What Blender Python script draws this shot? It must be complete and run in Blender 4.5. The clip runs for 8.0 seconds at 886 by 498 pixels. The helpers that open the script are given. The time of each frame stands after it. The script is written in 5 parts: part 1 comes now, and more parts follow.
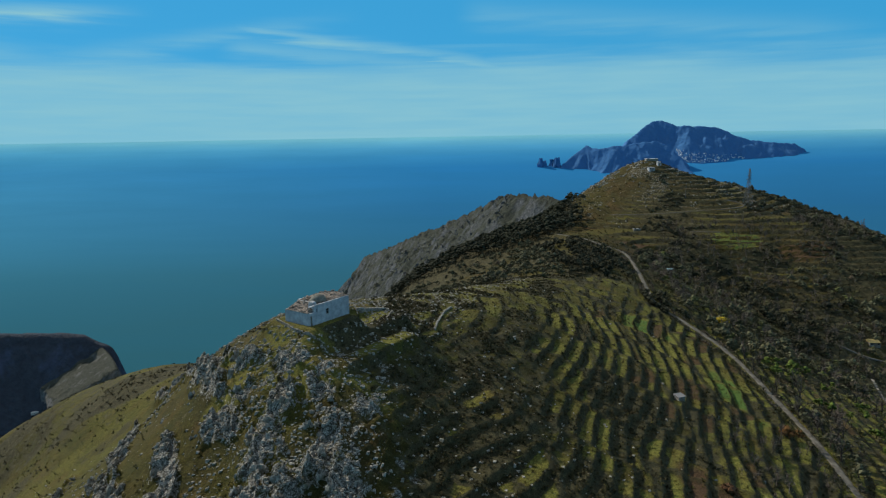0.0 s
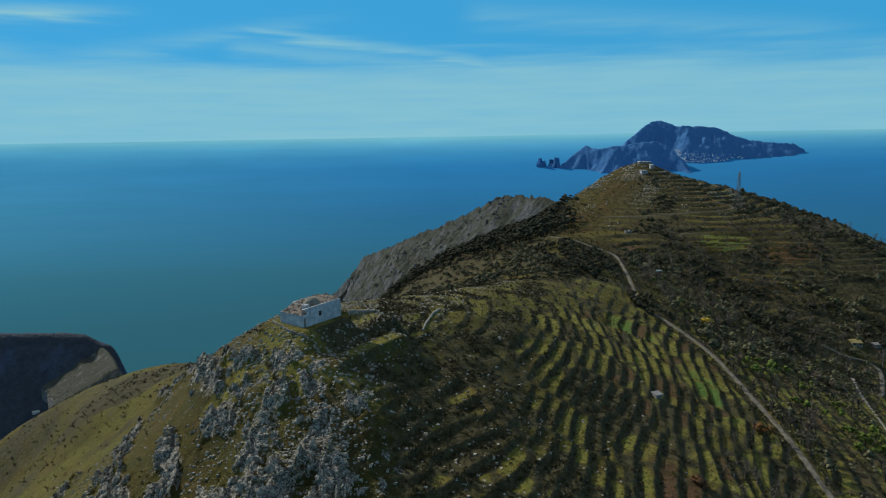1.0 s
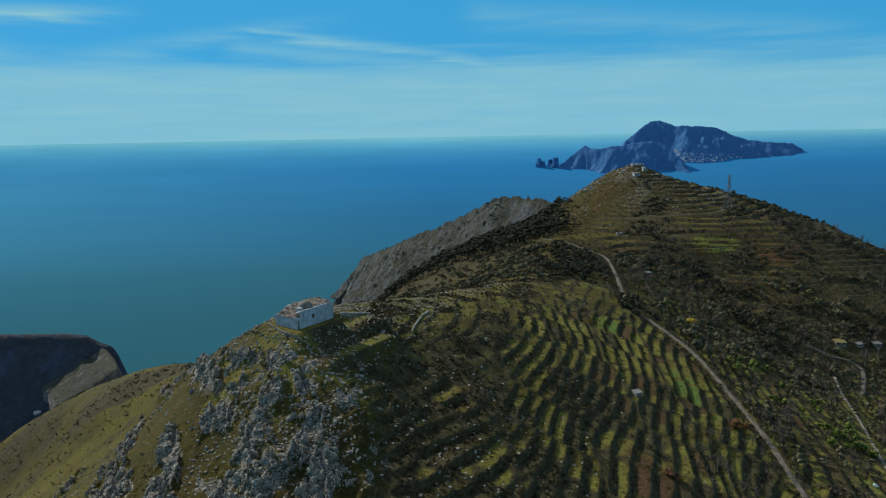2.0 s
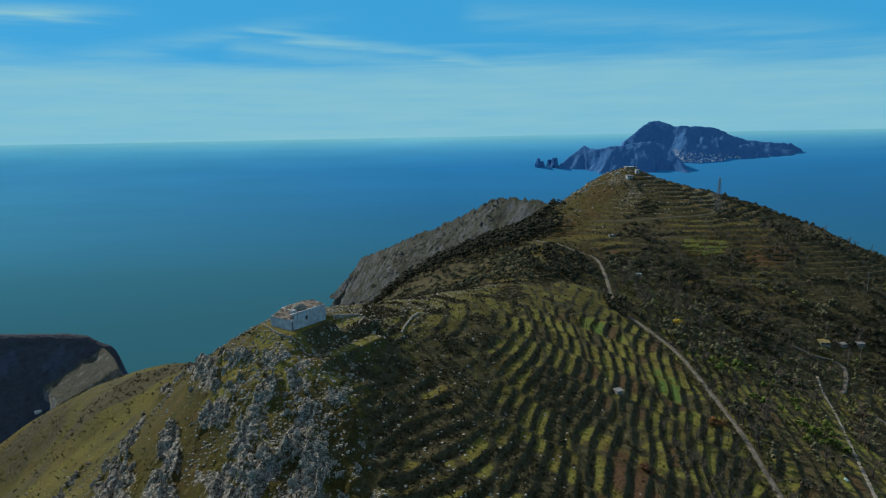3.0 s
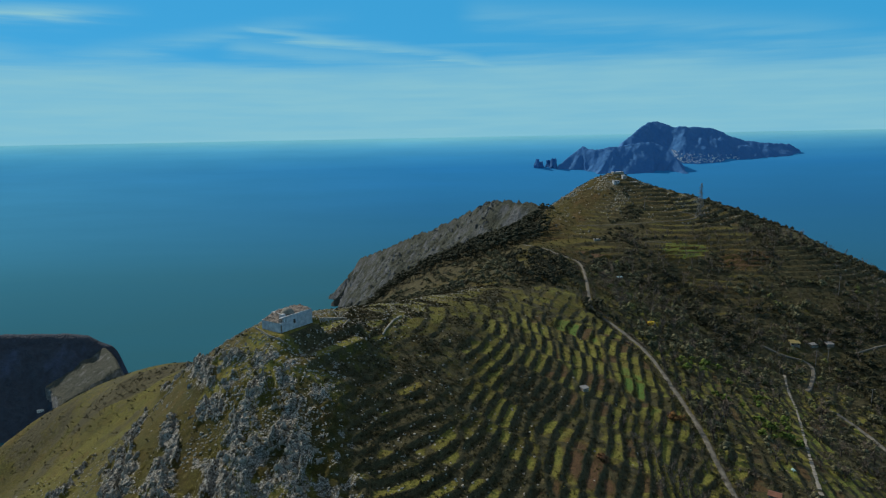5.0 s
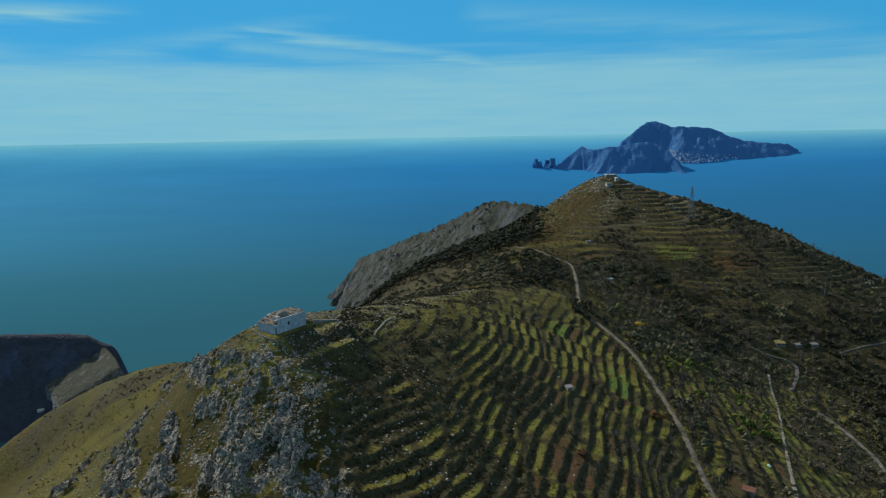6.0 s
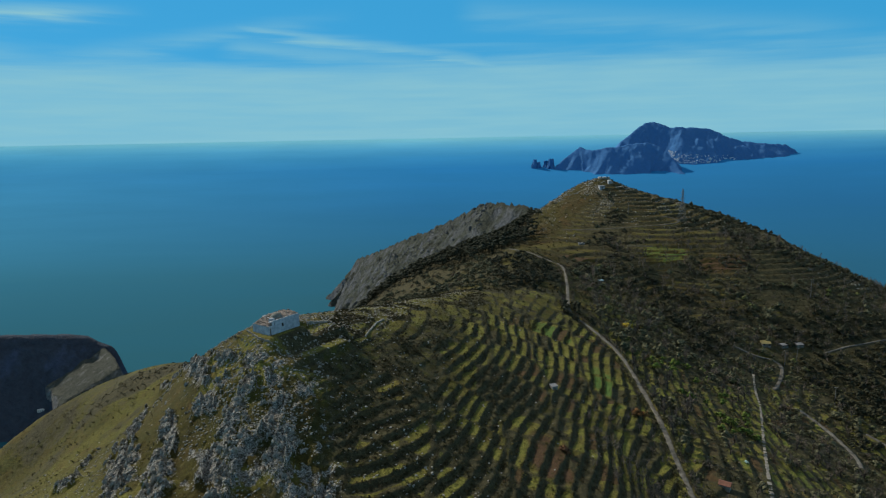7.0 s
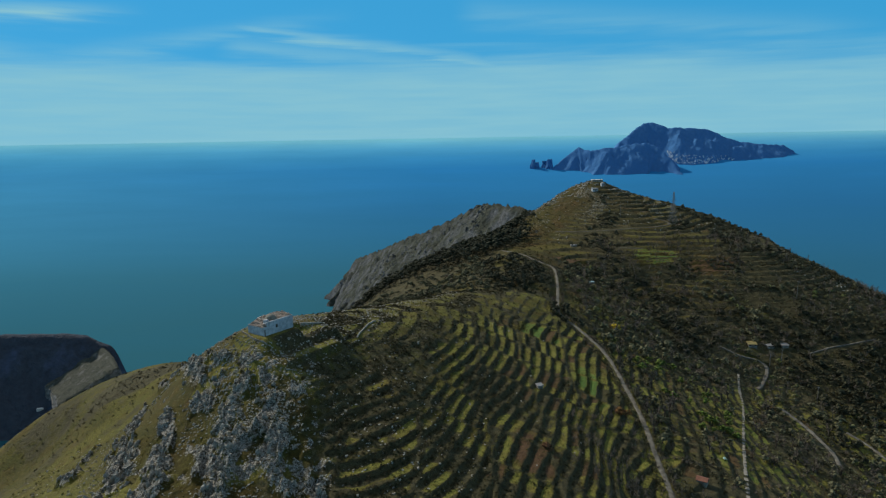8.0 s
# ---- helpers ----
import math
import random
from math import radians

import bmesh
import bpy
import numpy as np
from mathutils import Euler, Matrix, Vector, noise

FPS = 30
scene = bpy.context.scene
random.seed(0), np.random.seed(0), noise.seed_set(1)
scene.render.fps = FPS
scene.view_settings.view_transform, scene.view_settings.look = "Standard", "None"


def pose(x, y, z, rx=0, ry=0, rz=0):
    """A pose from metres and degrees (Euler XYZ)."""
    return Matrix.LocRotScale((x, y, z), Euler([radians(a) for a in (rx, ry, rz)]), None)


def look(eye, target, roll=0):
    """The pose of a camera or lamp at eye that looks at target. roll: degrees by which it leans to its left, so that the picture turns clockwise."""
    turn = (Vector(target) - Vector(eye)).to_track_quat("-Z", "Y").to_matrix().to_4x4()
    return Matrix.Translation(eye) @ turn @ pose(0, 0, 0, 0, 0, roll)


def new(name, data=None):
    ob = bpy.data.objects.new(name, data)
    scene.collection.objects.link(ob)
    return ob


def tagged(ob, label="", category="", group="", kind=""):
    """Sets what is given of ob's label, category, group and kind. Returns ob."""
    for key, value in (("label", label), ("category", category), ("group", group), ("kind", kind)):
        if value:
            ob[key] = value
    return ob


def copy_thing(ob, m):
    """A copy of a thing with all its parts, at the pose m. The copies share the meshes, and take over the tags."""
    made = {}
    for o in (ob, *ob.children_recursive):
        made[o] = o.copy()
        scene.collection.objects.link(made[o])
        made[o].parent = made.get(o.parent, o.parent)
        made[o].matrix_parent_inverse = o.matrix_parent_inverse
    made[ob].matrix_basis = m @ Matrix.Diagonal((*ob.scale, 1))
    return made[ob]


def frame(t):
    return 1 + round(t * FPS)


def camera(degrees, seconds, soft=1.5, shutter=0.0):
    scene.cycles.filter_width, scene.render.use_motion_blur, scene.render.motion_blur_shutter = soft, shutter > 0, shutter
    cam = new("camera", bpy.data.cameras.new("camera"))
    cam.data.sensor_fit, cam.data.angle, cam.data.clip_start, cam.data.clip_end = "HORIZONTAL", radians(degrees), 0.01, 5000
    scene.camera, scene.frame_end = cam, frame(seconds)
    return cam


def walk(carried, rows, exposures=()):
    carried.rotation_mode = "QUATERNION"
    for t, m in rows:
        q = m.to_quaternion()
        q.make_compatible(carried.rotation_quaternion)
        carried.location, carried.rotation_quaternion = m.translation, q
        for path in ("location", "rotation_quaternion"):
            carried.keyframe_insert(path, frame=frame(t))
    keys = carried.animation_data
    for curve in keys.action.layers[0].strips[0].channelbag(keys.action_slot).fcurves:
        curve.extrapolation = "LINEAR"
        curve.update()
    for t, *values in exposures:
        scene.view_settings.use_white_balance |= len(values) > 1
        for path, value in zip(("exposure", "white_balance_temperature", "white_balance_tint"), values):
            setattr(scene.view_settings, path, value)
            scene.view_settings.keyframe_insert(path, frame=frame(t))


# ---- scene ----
cam = camera(70.6, 8.0, soft=1.15)
PATH = [
    (0, (-0.316, -0.341, 449.911), (-0.312, 1.628, 449.563), -1.0),
    (0.5, (1.335, -4.103, 451.195), (1.338, -2.133, 450.848), -1.1),
    (1, (2.68, -7.751, 452.506), (2.684, -5.782, 452.157), -1.0),
    (1.5, (4.204, -11.324, 453.804), (4.208, -9.355, 453.455), -1.1),
    (3, (8.754, -21.778, 457.489), (8.759, -19.809, 457.139), -1.1),
    (3.5, (10.431, -25.453, 458.793), (10.435, -23.484, 458.443), -1.1),
    (4, (12.033, -29.061, 460.147), (12.037, -27.092, 459.796), -1.1),
    (4.5, (13.643, -32.538, 461.234), (13.647, -30.568, 460.884), -1.1),
    (6, (18.444, -43.066, 465.255), (18.45, -41.097, 464.903), -1.1),
    (6.5, (20.093, -46.654, 466.462), (20.1, -44.685, 466.11), -1.1),
    (7, (21.774, -50.167, 467.646), (21.782, -48.198, 467.295), -1.1),
    (7.5, (23.458, -53.643, 468.99), (23.467, -51.674, 468.638), -1.1),
    (8, (25.054, -57.072, 470.219), (25.065, -55.103, 469.867), -1.0),
]
walk(cam, [(t, look(e, a, r)) for t, e, a, r in PATH])

# ---- sky and sun ----
SUN_AZ, SUN_EL = -53.0, 35.0  # degrees clockwise from ahead, and above the horizon
scene.view_settings.exposure = 0.0
world = bpy.data.worlds.new("sky")
scene.world = world
world.use_nodes = True
wn, wl = world.node_tree.nodes, world.node_tree.links
wn.clear()
w_out, w_bg, w_sky = wn.new("ShaderNodeOutputWorld"), wn.new("ShaderNodeBackground"), wn.new("ShaderNodeTexSky")
w_sky.sky_type, w_sky.sun_disc = "NISHITA", False
w_sky.sun_elevation, w_sky.sun_rotation = radians(SUN_EL), radians(SUN_AZ % 360)
w_sky.altitude, w_sky.air_density, w_sky.dust_density, w_sky.ozone_density = 450, 1.0, 0.1, 4.0
w_bg.inputs["Strength"].default_value = 0.1
# a thin veil of high cloud over the horizon, drawn out into streaks
w_co, w_map = wn.new("ShaderNodeTexCoord"), wn.new("ShaderNodeMapping")
w_map.inputs["Rotation"].default_value = (0, radians(6), 0)
w_map.inputs["Scale"].default_value = (1.6, 1.6, 22.0)
w_noise, w_fine = wn.new("ShaderNodeTexNoise"), wn.new("ShaderNodeTexNoise")
w_noise.inputs["Scale"].default_value, w_noise.inputs["Detail"].default_value, w_noise.inputs["Roughness"].default_value = 1.3, 5, 0.5
w_noise.inputs["Distortion"].default_value = 0.5
w_fine.inputs["Scale"].default_value, w_fine.inputs["Detail"].default_value = 4.0, 6
w_sep, w_veil = wn.new("ShaderNodeSeparateXYZ"), wn.new("ShaderNodeMath")
w_veil.operation = "MULTIPLY_ADD"
w_veil.inputs[1].default_value = 0.11
w_height, w_low = wn.new("ShaderNodeMath"), wn.new("ShaderNodeMapRange")
w_height.operation = "SUBTRACT"
w_low.interpolation_type = "SMOOTHSTEP"
w_low.inputs["From Min"].default_value, w_low.inputs["From Max"].default_value = -0.01, 0.045
w_low.inputs["To Max"].default_value = 0.88
w_thin, w_amt, w_mix, w_tint, w_blue = wn.new("ShaderNodeMapRange"), wn.new("ShaderNodeMath"), wn.new("ShaderNodeMix"), wn.new("ShaderNodeMix"), wn.new("ShaderNodeMix")
w_thin.inputs["From Min"].default_value, w_thin.inputs["From Max"].default_value, w_thin.inputs["To Min"].default_value = 0.35, 0.65, 0.8
w_amt.operation = "MULTIPLY"
w_mix.data_type = w_tint.data_type = w_blue.data_type = "RGBA"
w_tint.blend_type = "MULTIPLY"
w_tint.inputs["Factor"].default_value, w_tint.inputs["B"].default_value = 1.0, (0.36, 0.82, 1.05, 1)
w_blue.inputs["Factor"].default_value, w_blue.inputs["B"].default_value = 0.86, (0.4, 3.5, 6.65, 1)
w_mix.inputs["B"].default_value = (2.55, 5.45, 6.45, 1)


def sky_calc(op, a, b=0.0, c=0.0):
    m = wn.new("ShaderNodeMath")
    m.operation = op
    for k, v in enumerate((a, b, c)):
        if hasattr(v, "is_linked"):
            wl.new(v, m.inputs[k])
        else:
            m.inputs[k].default_value = v
    return m.outputs["Value"]


def streak(bearing, rise, turn, fall, start, end, breadth, amount):
    """A drawn-out wisp of high cloud: its height along the bearing, its ends, its breadth."""
    line = sky_calc("MULTIPLY_ADD", sky_calc("SUBTRACT", bearing, start), fall, turn)
    off = sky_calc("DIVIDE", sky_calc("SUBTRACT", rise, line), breadth)
    soft = sky_calc("EXPONENT", sky_calc("MULTIPLY", sky_calc("MULTIPLY", off, off), -1.0))
    inner, outer = wn.new("ShaderNodeMapRange"), wn.new("ShaderNodeMapRange")
    inner.interpolation_type = outer.interpolation_type = "SMOOTHSTEP"
    inner.inputs["From Min"].default_value, inner.inputs["From Max"].default_value = start - 0.03, start + 0.03
    outer.inputs["From Min"].default_value, outer.inputs["From Max"].default_value = end, end - 0.2
    wl.new(bearing, inner.inputs["Value"])
    wl.new(bearing, outer.inputs["Value"])
    return sky_calc("MULTIPLY", sky_calc("MULTIPLY", soft, amount), sky_calc("MULTIPLY", inner.outputs["Result"], outer.outputs["Result"]))
wl.new(w_co.outputs["Generated"], w_map.inputs["Vector"])
wl.new(w_map.outputs["Vector"], w_noise.inputs["Vector"])
wl.new(w_map.outputs["Vector"], w_fine.inputs["Vector"])
wl.new(w_co.outputs["Generated"], w_sep.inputs["Vector"])
wl.new(w_noise.outputs["Fac"], w_veil.inputs[0])
w_veil.inputs[2].default_value = 0.072
wl.new(w_veil.outputs["Value"], w_height.inputs[0])
wl.new(w_sep.outputs["Z"], w_height.inputs[1])
wl.new(w_height.outputs["Value"], w_low.inputs["Value"])
wl.new(w_fine.outputs["Fac"], w_thin.inputs["Value"])
wl.new(w_low.outputs["Result"], w_amt.inputs[0])
wl.new(w_thin.outputs["Result"], w_amt.inputs[1])
w_ahead = sky_calc("MAXIMUM", w_sep.outputs["Y"], 0.05)
w_bearing = sky_calc("DIVIDE", w_sep.outputs["X"], w_ahead)
w_rise = sky_calc("MULTIPLY_ADD", sky_calc("SUBTRACT", w_fine.outputs["Fac"], 0.5), 0.03, sky_calc("DIVIDE", w_sep.outputs["Z"], w_ahead))
w_wisps = streak(w_bearing, w_rise, 0.168, -0.15, -0.3, 0.22, 0.008, 0.62)
for wisp in ((0.212, -0.03, -1.0, -0.42, 0.009, 0.7), (0.142, -0.1, -0.32, 0.3, 0.016, 0.35), (0.185, -0.06, 0.05, 0.75, 0.02, 0.22), (0.125, 0.12, -0.62, -0.1, 0.012, 0.3)):
    w_wisps = sky_calc("MAXIMUM", w_wisps, streak(w_bearing, w_rise, *wisp))
w_all = sky_calc("MAXIMUM", w_amt.outputs["Value"], sky_calc("MULTIPLY", w_wisps, sky_calc("MULTIPLY_ADD", w_fine.outputs["Fac"], 2.6, -0.3)))
wl.new(w_all, w_mix.inputs["Factor"])
wl.new(w_sky.outputs["Color"], w_tint.inputs["A"])
wl.new(w_tint.outputs["Result"], w_blue.inputs["A"])
wl.new(w_blue.outputs["Result"], w_mix.inputs["A"])
# an unseen pale, even cloud sheet overhead, added as neutral fill for the land
w_over, w_high = wn.new("ShaderNodeMapRange"), wn.new("ShaderNodeMix")
w_over.interpolation_type = "SMOOTHSTEP"
w_over.inputs["From Min"].default_value, w_over.inputs["From Max"].default_value, w_over.inputs["To Max"].default_value = 0.26, 0.6, 0.9
w_high.data_type = "RGBA"
w_high.inputs["B"].default_value = (3.35, 3.75, 4.2, 1)
wl.new(w_sep.outputs["Z"], w_over.inputs["Value"])
wl.new(w_over.outputs["Result"], w_high.inputs["Factor"])
wl.new(w_mix.outputs["Result"], w_high.inputs["A"])
wl.new(w_high.outputs["Result"], w_bg.inputs["Color"])
wl.new(w_bg.outputs["Background"], w_out.inputs["Surface"])

sun = new("sun", bpy.data.lights.new("sun", "SUN"))
sun.data.energy, sun.data.angle, sun.data.color = 4.6, radians(0.6), (1.0, 0.92, 0.78)
sun.matrix_world = look(Vector((math.sin(radians(SUN_AZ)) * math.cos(radians(SUN_EL)), math.cos(radians(SUN_AZ)) * math.cos(radians(SUN_EL)), math.sin(radians(SUN_EL)))) * 900, (0, 0, 0))

# ---- materials ----
def material(name, rough=0.9, spec=0.2):
    """A new material: its node tree, the links, and the surface shader."""
    m = bpy.data.materials.new(name)
    m.use_nodes = True
    n = m.node_tree.nodes
    b = n["Principled BSDF"]
    b.inputs["Roughness"].default_value, b.inputs["Specular IOR Level"].default_value = rough, spec
    return m, n, m.node_tree.links, b


def noise_node(n, l, scale, detail=4, rough=0.55, coords="Object", stretch=(1, 1, 1)):
    c, mp, t = n.new("ShaderNodeTexCoord"), n.new("ShaderNodeMapping"), n.new("ShaderNodeTexNoise")
    mp.inputs["Scale"].default_value = stretch
    t.inputs["Scale"].default_value, t.inputs["Detail"].default_value, t.inputs["Roughness"].default_value = scale, detail, rough
    l.new(c.outputs[coords], mp.inputs["Vector"])
    l.new(mp.outputs["Vector"], t.inputs["Vector"])
    return t.outputs["Fac"]


def ramp(n, l, fac, stops):
    r = n.new("ShaderNodeValToRGB")
    e = r.color_ramp.elements
    while len(e) < len(stops):
        e.new(0.5)
    for k, (p, c) in zip(e, stops):
        k.position, k.color = p, (*c, 1) if len(c) == 3 else c
    l.new(fac, r.inputs["Fac"])
    return r.outputs["Color"]


def mix(n, l, fac, a, b, blend="MIX"):
    m = n.new("ShaderNodeMix")
    m.data_type, m.blend_type = "RGBA", blend
    for key, v in (("Factor", fac), ("A", a), ("B", b)):
        if hasattr(v, "is_linked"):
            l.new(v, m.inputs[key])
        else:
            m.inputs[key].default_value = v if key == "Factor" else (*v, 1)
    return m.outputs["Result"]


def calc(n, l, op, a, b):
    m = n.new("ShaderNodeMath")
    m.operation, m.use_clamp = op, True
    for k, v in ((0, a), (1, b)):
        if hasattr(v, "is_linked"):
            l.new(v, m.inputs[k])
        else:
            m.inputs[k].default_value = v
    return m.outputs["Value"]


def relief(n, l, b, height, strength, distance):
    k = n.new("ShaderNodeBump")
    k.inputs["Strength"].default_value, k.inputs["Distance"].default_value = strength, distance
    l.new(height, k.inputs["Height"])
    l.new(k.outputs["Normal"], b.inputs["Normal"])


def grained(name, dark, light, scale, rough=0.9, spec=0.2, bump=0.4, distance=0.05, vary=0.0, islands=False, contrast=(0.3, 0.7)):
    """A plain material with two scales of grain, which may vary from piece to piece."""
    m, n, l, b = material(name, rough, spec)
    fine, broad = noise_node(n, l, scale), noise_node(n, l, scale * 0.17, 3)
    c = ramp(n, l, fine, [(contrast[0], dark), (contrast[1], light)])
    c = mix(n, l, calc(n, l, "MULTIPLY", broad, 0.7), c, tuple(0.6 * v for v in dark))
    if vary:
        src = n.new("ShaderNodeNewGeometry").outputs["Random Per Island"] if islands else n.new("ShaderNodeObjectInfo").outputs["Random"]
        c = mix(n, l, calc(n, l, "MULTIPLY", src, vary), c, light)
    l.new(c, b.inputs["Base Color"])
    relief(n, l, b, fine, bump, distance)
    return m


def cracks(n, l, scale):
    """Dark joints between blocks, uneven in size: 0 in the joint, 1 on the block."""
    c, w, v = n.new("ShaderNodeTexCoord"), n.new("ShaderNodeTexNoise"), n.new("ShaderNodeTexVoronoi")
    w.inputs["Scale"].default_value, w.inputs["Detail"].default_value = scale * 1.3, 3
    add = n.new("ShaderNodeMix")
    add.data_type, add.blend_type = "RGBA", "LINEAR_LIGHT"
    add.inputs["Factor"].default_value = 0.8
    l.new(c.outputs["Object"], add.inputs["A"])
    l.new(c.outputs["Object"], w.inputs["Vector"])
    l.new(w.outputs["Color"], add.inputs["B"])
    v.feature = "DISTANCE_TO_EDGE"
    v.inputs["Scale"].default_value = scale
    l.new(add.outputs["Result"], v.inputs["Vector"])
    return ramp(n, l, v.outputs["Distance"], [(0.02, (0, 0, 0)), (0.16, (1, 1, 1))])


def ground_material():
    """Turf, dry grass, scrub, bare soil and limestone, by the land cover laid down on the sheet."""
    m, n, l, b = material("ground", 0.95, 0.1)
    a = n.new("ShaderNodeAttribute")
    a.attribute_name = "cover"
    s = n.new("ShaderNodeSeparateColor")
    l.new(a.outputs["Color"], s.inputs["Color"])
    rock, lush, bare, scrub = s.outputs["Red"], s.outputs["Green"], s.outputs["Blue"], a.outputs["Alpha"]
    n1, n2, n3, n4 = noise_node(n, l, 1.3, 6, 0.7), noise_node(n, l, 0.16, 5), noise_node(n, l, 0.5, 6, 0.75), noise_node(n, l, 0.035, 4)
    turf = ramp(n, l, n1, [(0.3, (0.016, 0.015, 0.0035)), (0.55, (0.046, 0.042, 0.008)), (0.75, (0.1, 0.088, 0.02))])
    green = ramp(n, l, n1, [(0.3, (0.068, 0.07, 0.016)), (0.65, (0.182, 0.174, 0.038))])
    dry = ramp(n, l, n3, [(0.3, (0.02, 0.015, 0.005)), (0.6, (0.054, 0.04, 0.01)), (0.8, (0.105, 0.08, 0.023))])
    bush = ramp(n, l, n3, [(0.3, (0.022, 0.021, 0.012)), (0.55, (0.054, 0.049, 0.025)), (0.75, (0.097, 0.084, 0.045))])
    soil = ramp(n, l, n1, [(0.3, (0.045, 0.028, 0.016)), (0.7, (0.105, 0.062, 0.034))])
    crack = cracks(n, l, 1.7)
    stone = ramp(n, l, n1, [(0.34, (0.1, 0.096, 0.083)), (0.5, (0.23, 0.222, 0.197)), (0.68, (0.42, 0.405, 0.36))])
    stone = mix(n, l, crack, (0.02, 0.018, 0.014), stone)
    c = mix(n, l, ramp(n, l, n4, [(0.4, (0, 0, 0)), (0.62, (1, 1, 1))]), turf, dry)
    c = mix(n, l, ramp(n, l, n2, [(0.46, (0, 0, 0)), (0.64, (0.7, 0.7, 0.7))]), c, (0.022, 0.026, 0.008))
    c = mix(n, l, ramp(n, l, n3, [(0.6, (0, 0, 0)), (0.75, (0.5, 0.5, 0.5))]), c, (0.12, 0.108, 0.042))
    c = mix(n, l, ramp(n, l, noise_node(n, l, 0.09, 5, 0.65), [(0.55, (0, 0, 0)), (0.72, (0.75, 0.75, 0.75))]), c, (0.085, 0.05, 0.018))
    green = mix(n, l, ramp(n, l, noise_node(n, l, 0.13, 3), [(0.45, (0, 0, 0)), (0.66, (0.8, 0.8, 0.8))]), green, mix(n, l, n1, (0.06, 0.05, 0.014), (0.16, 0.125, 0.035)))
    c = mix(n, l, lush, c, green)
    c = mix(n, l, calc(n, l, "SUBTRACT", lush, 1.0), c, mix(n, l, n1, (0.035, 0.085, 0.02), (0.085, 0.165, 0.035)))
    c = mix(n, l, bare, c, soil)
    c = mix(n, l, ramp(n, l, calc(n, l, "ADD", calc(n, l, "MULTIPLY", scrub, 0.75), calc(n, l, "SUBTRACT", n3, 0.25)), [(0.42, (0, 0, 0)), (0.6, (1, 1, 1))]), c, bush)
    c = mix(n, l, ramp(n, l, calc(n, l, "ADD", calc(n, l, "MULTIPLY", rock, 0.7), calc(n, l, "SUBTRACT", n1, 0.25)), [(0.46, (0, 0, 0)), (0.56, (1, 1, 1))]), c, stone)
    grit = noise_node(n, l, 4.2, 4, 0.75)
    c = mix(n, l, 1.0, c, ramp(n, l, grit, [(0.32, (0.4, 0.4, 0.4)), (0.5, (1.05, 1.05, 1.05)), (0.68, (1.7, 1.7, 1.7))]), "MULTIPLY")
    l.new(c, b.inputs["Base Color"])
    relief(n, l, b, calc(n, l, "ADD", calc(n, l, "MULTIPLY", n1, 0.7), calc(n, l, "MULTIPLY", grit, 0.3)), 1.0, 0.6)
    return m


def water_material():
    """Sea water: green over the shallows of the coast, deep blue far out, with wind lanes; haze towards the horizon is
    put into the colour.
    """
    m, n, l, b = material("sea_water", 0.6, 0.0)
    c, sep, reach = n.new("ShaderNodeTexCoord"), n.new("ShaderNodeSeparateXYZ"), n.new("ShaderNodeMapRange")
    l.new(c.outputs["Object"], sep.inputs["Vector"])
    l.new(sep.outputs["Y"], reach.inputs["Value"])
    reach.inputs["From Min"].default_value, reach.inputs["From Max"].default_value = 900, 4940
    # the last stops pale to cyan: horizon haze painted into the water colour
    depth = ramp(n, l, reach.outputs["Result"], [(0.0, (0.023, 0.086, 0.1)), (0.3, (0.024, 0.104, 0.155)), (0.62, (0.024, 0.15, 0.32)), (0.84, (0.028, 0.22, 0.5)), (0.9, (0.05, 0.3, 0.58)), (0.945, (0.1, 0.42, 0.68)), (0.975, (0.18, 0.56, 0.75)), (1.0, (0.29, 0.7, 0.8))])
    east = n.new("ShaderNodeMapRange")
    east.inputs["From Min"].default_value, east.inputs["From Max"].default_value, east.inputs["To Max"].default_value = 500, 2300, 0.5
    l.new(sep.outputs["X"], east.inputs["Value"])
    depth = mix(n, l, calc(n, l, "MULTIPLY", east.outputs["Result"], calc(n, l, "SUBTRACT", 1.25, reach.outputs["Result"])), depth, (0.014, 0.1, 0.25))
    # haze over the western water, mixed into its colour as well
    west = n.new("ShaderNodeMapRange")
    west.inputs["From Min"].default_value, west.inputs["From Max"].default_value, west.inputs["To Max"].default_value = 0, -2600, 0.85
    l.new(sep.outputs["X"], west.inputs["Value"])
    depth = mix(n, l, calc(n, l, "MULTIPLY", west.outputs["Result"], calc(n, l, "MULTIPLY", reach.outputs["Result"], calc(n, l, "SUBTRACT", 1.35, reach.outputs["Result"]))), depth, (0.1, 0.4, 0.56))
    lanes = noise_node(n, l, 0.0011, 5, 0.6, "Object", (1, 4.5, 1))
    l.new(mix(n, l, calc(n, l, "MULTIPLY", lanes, 0.42), depth, (0.02, 0.12, 0.2)), b.inputs["Base Color"])
    relief(n, l, b, noise_node(n, l, 0.06, 6, 0.65), 0.3, 2.0)
    return m


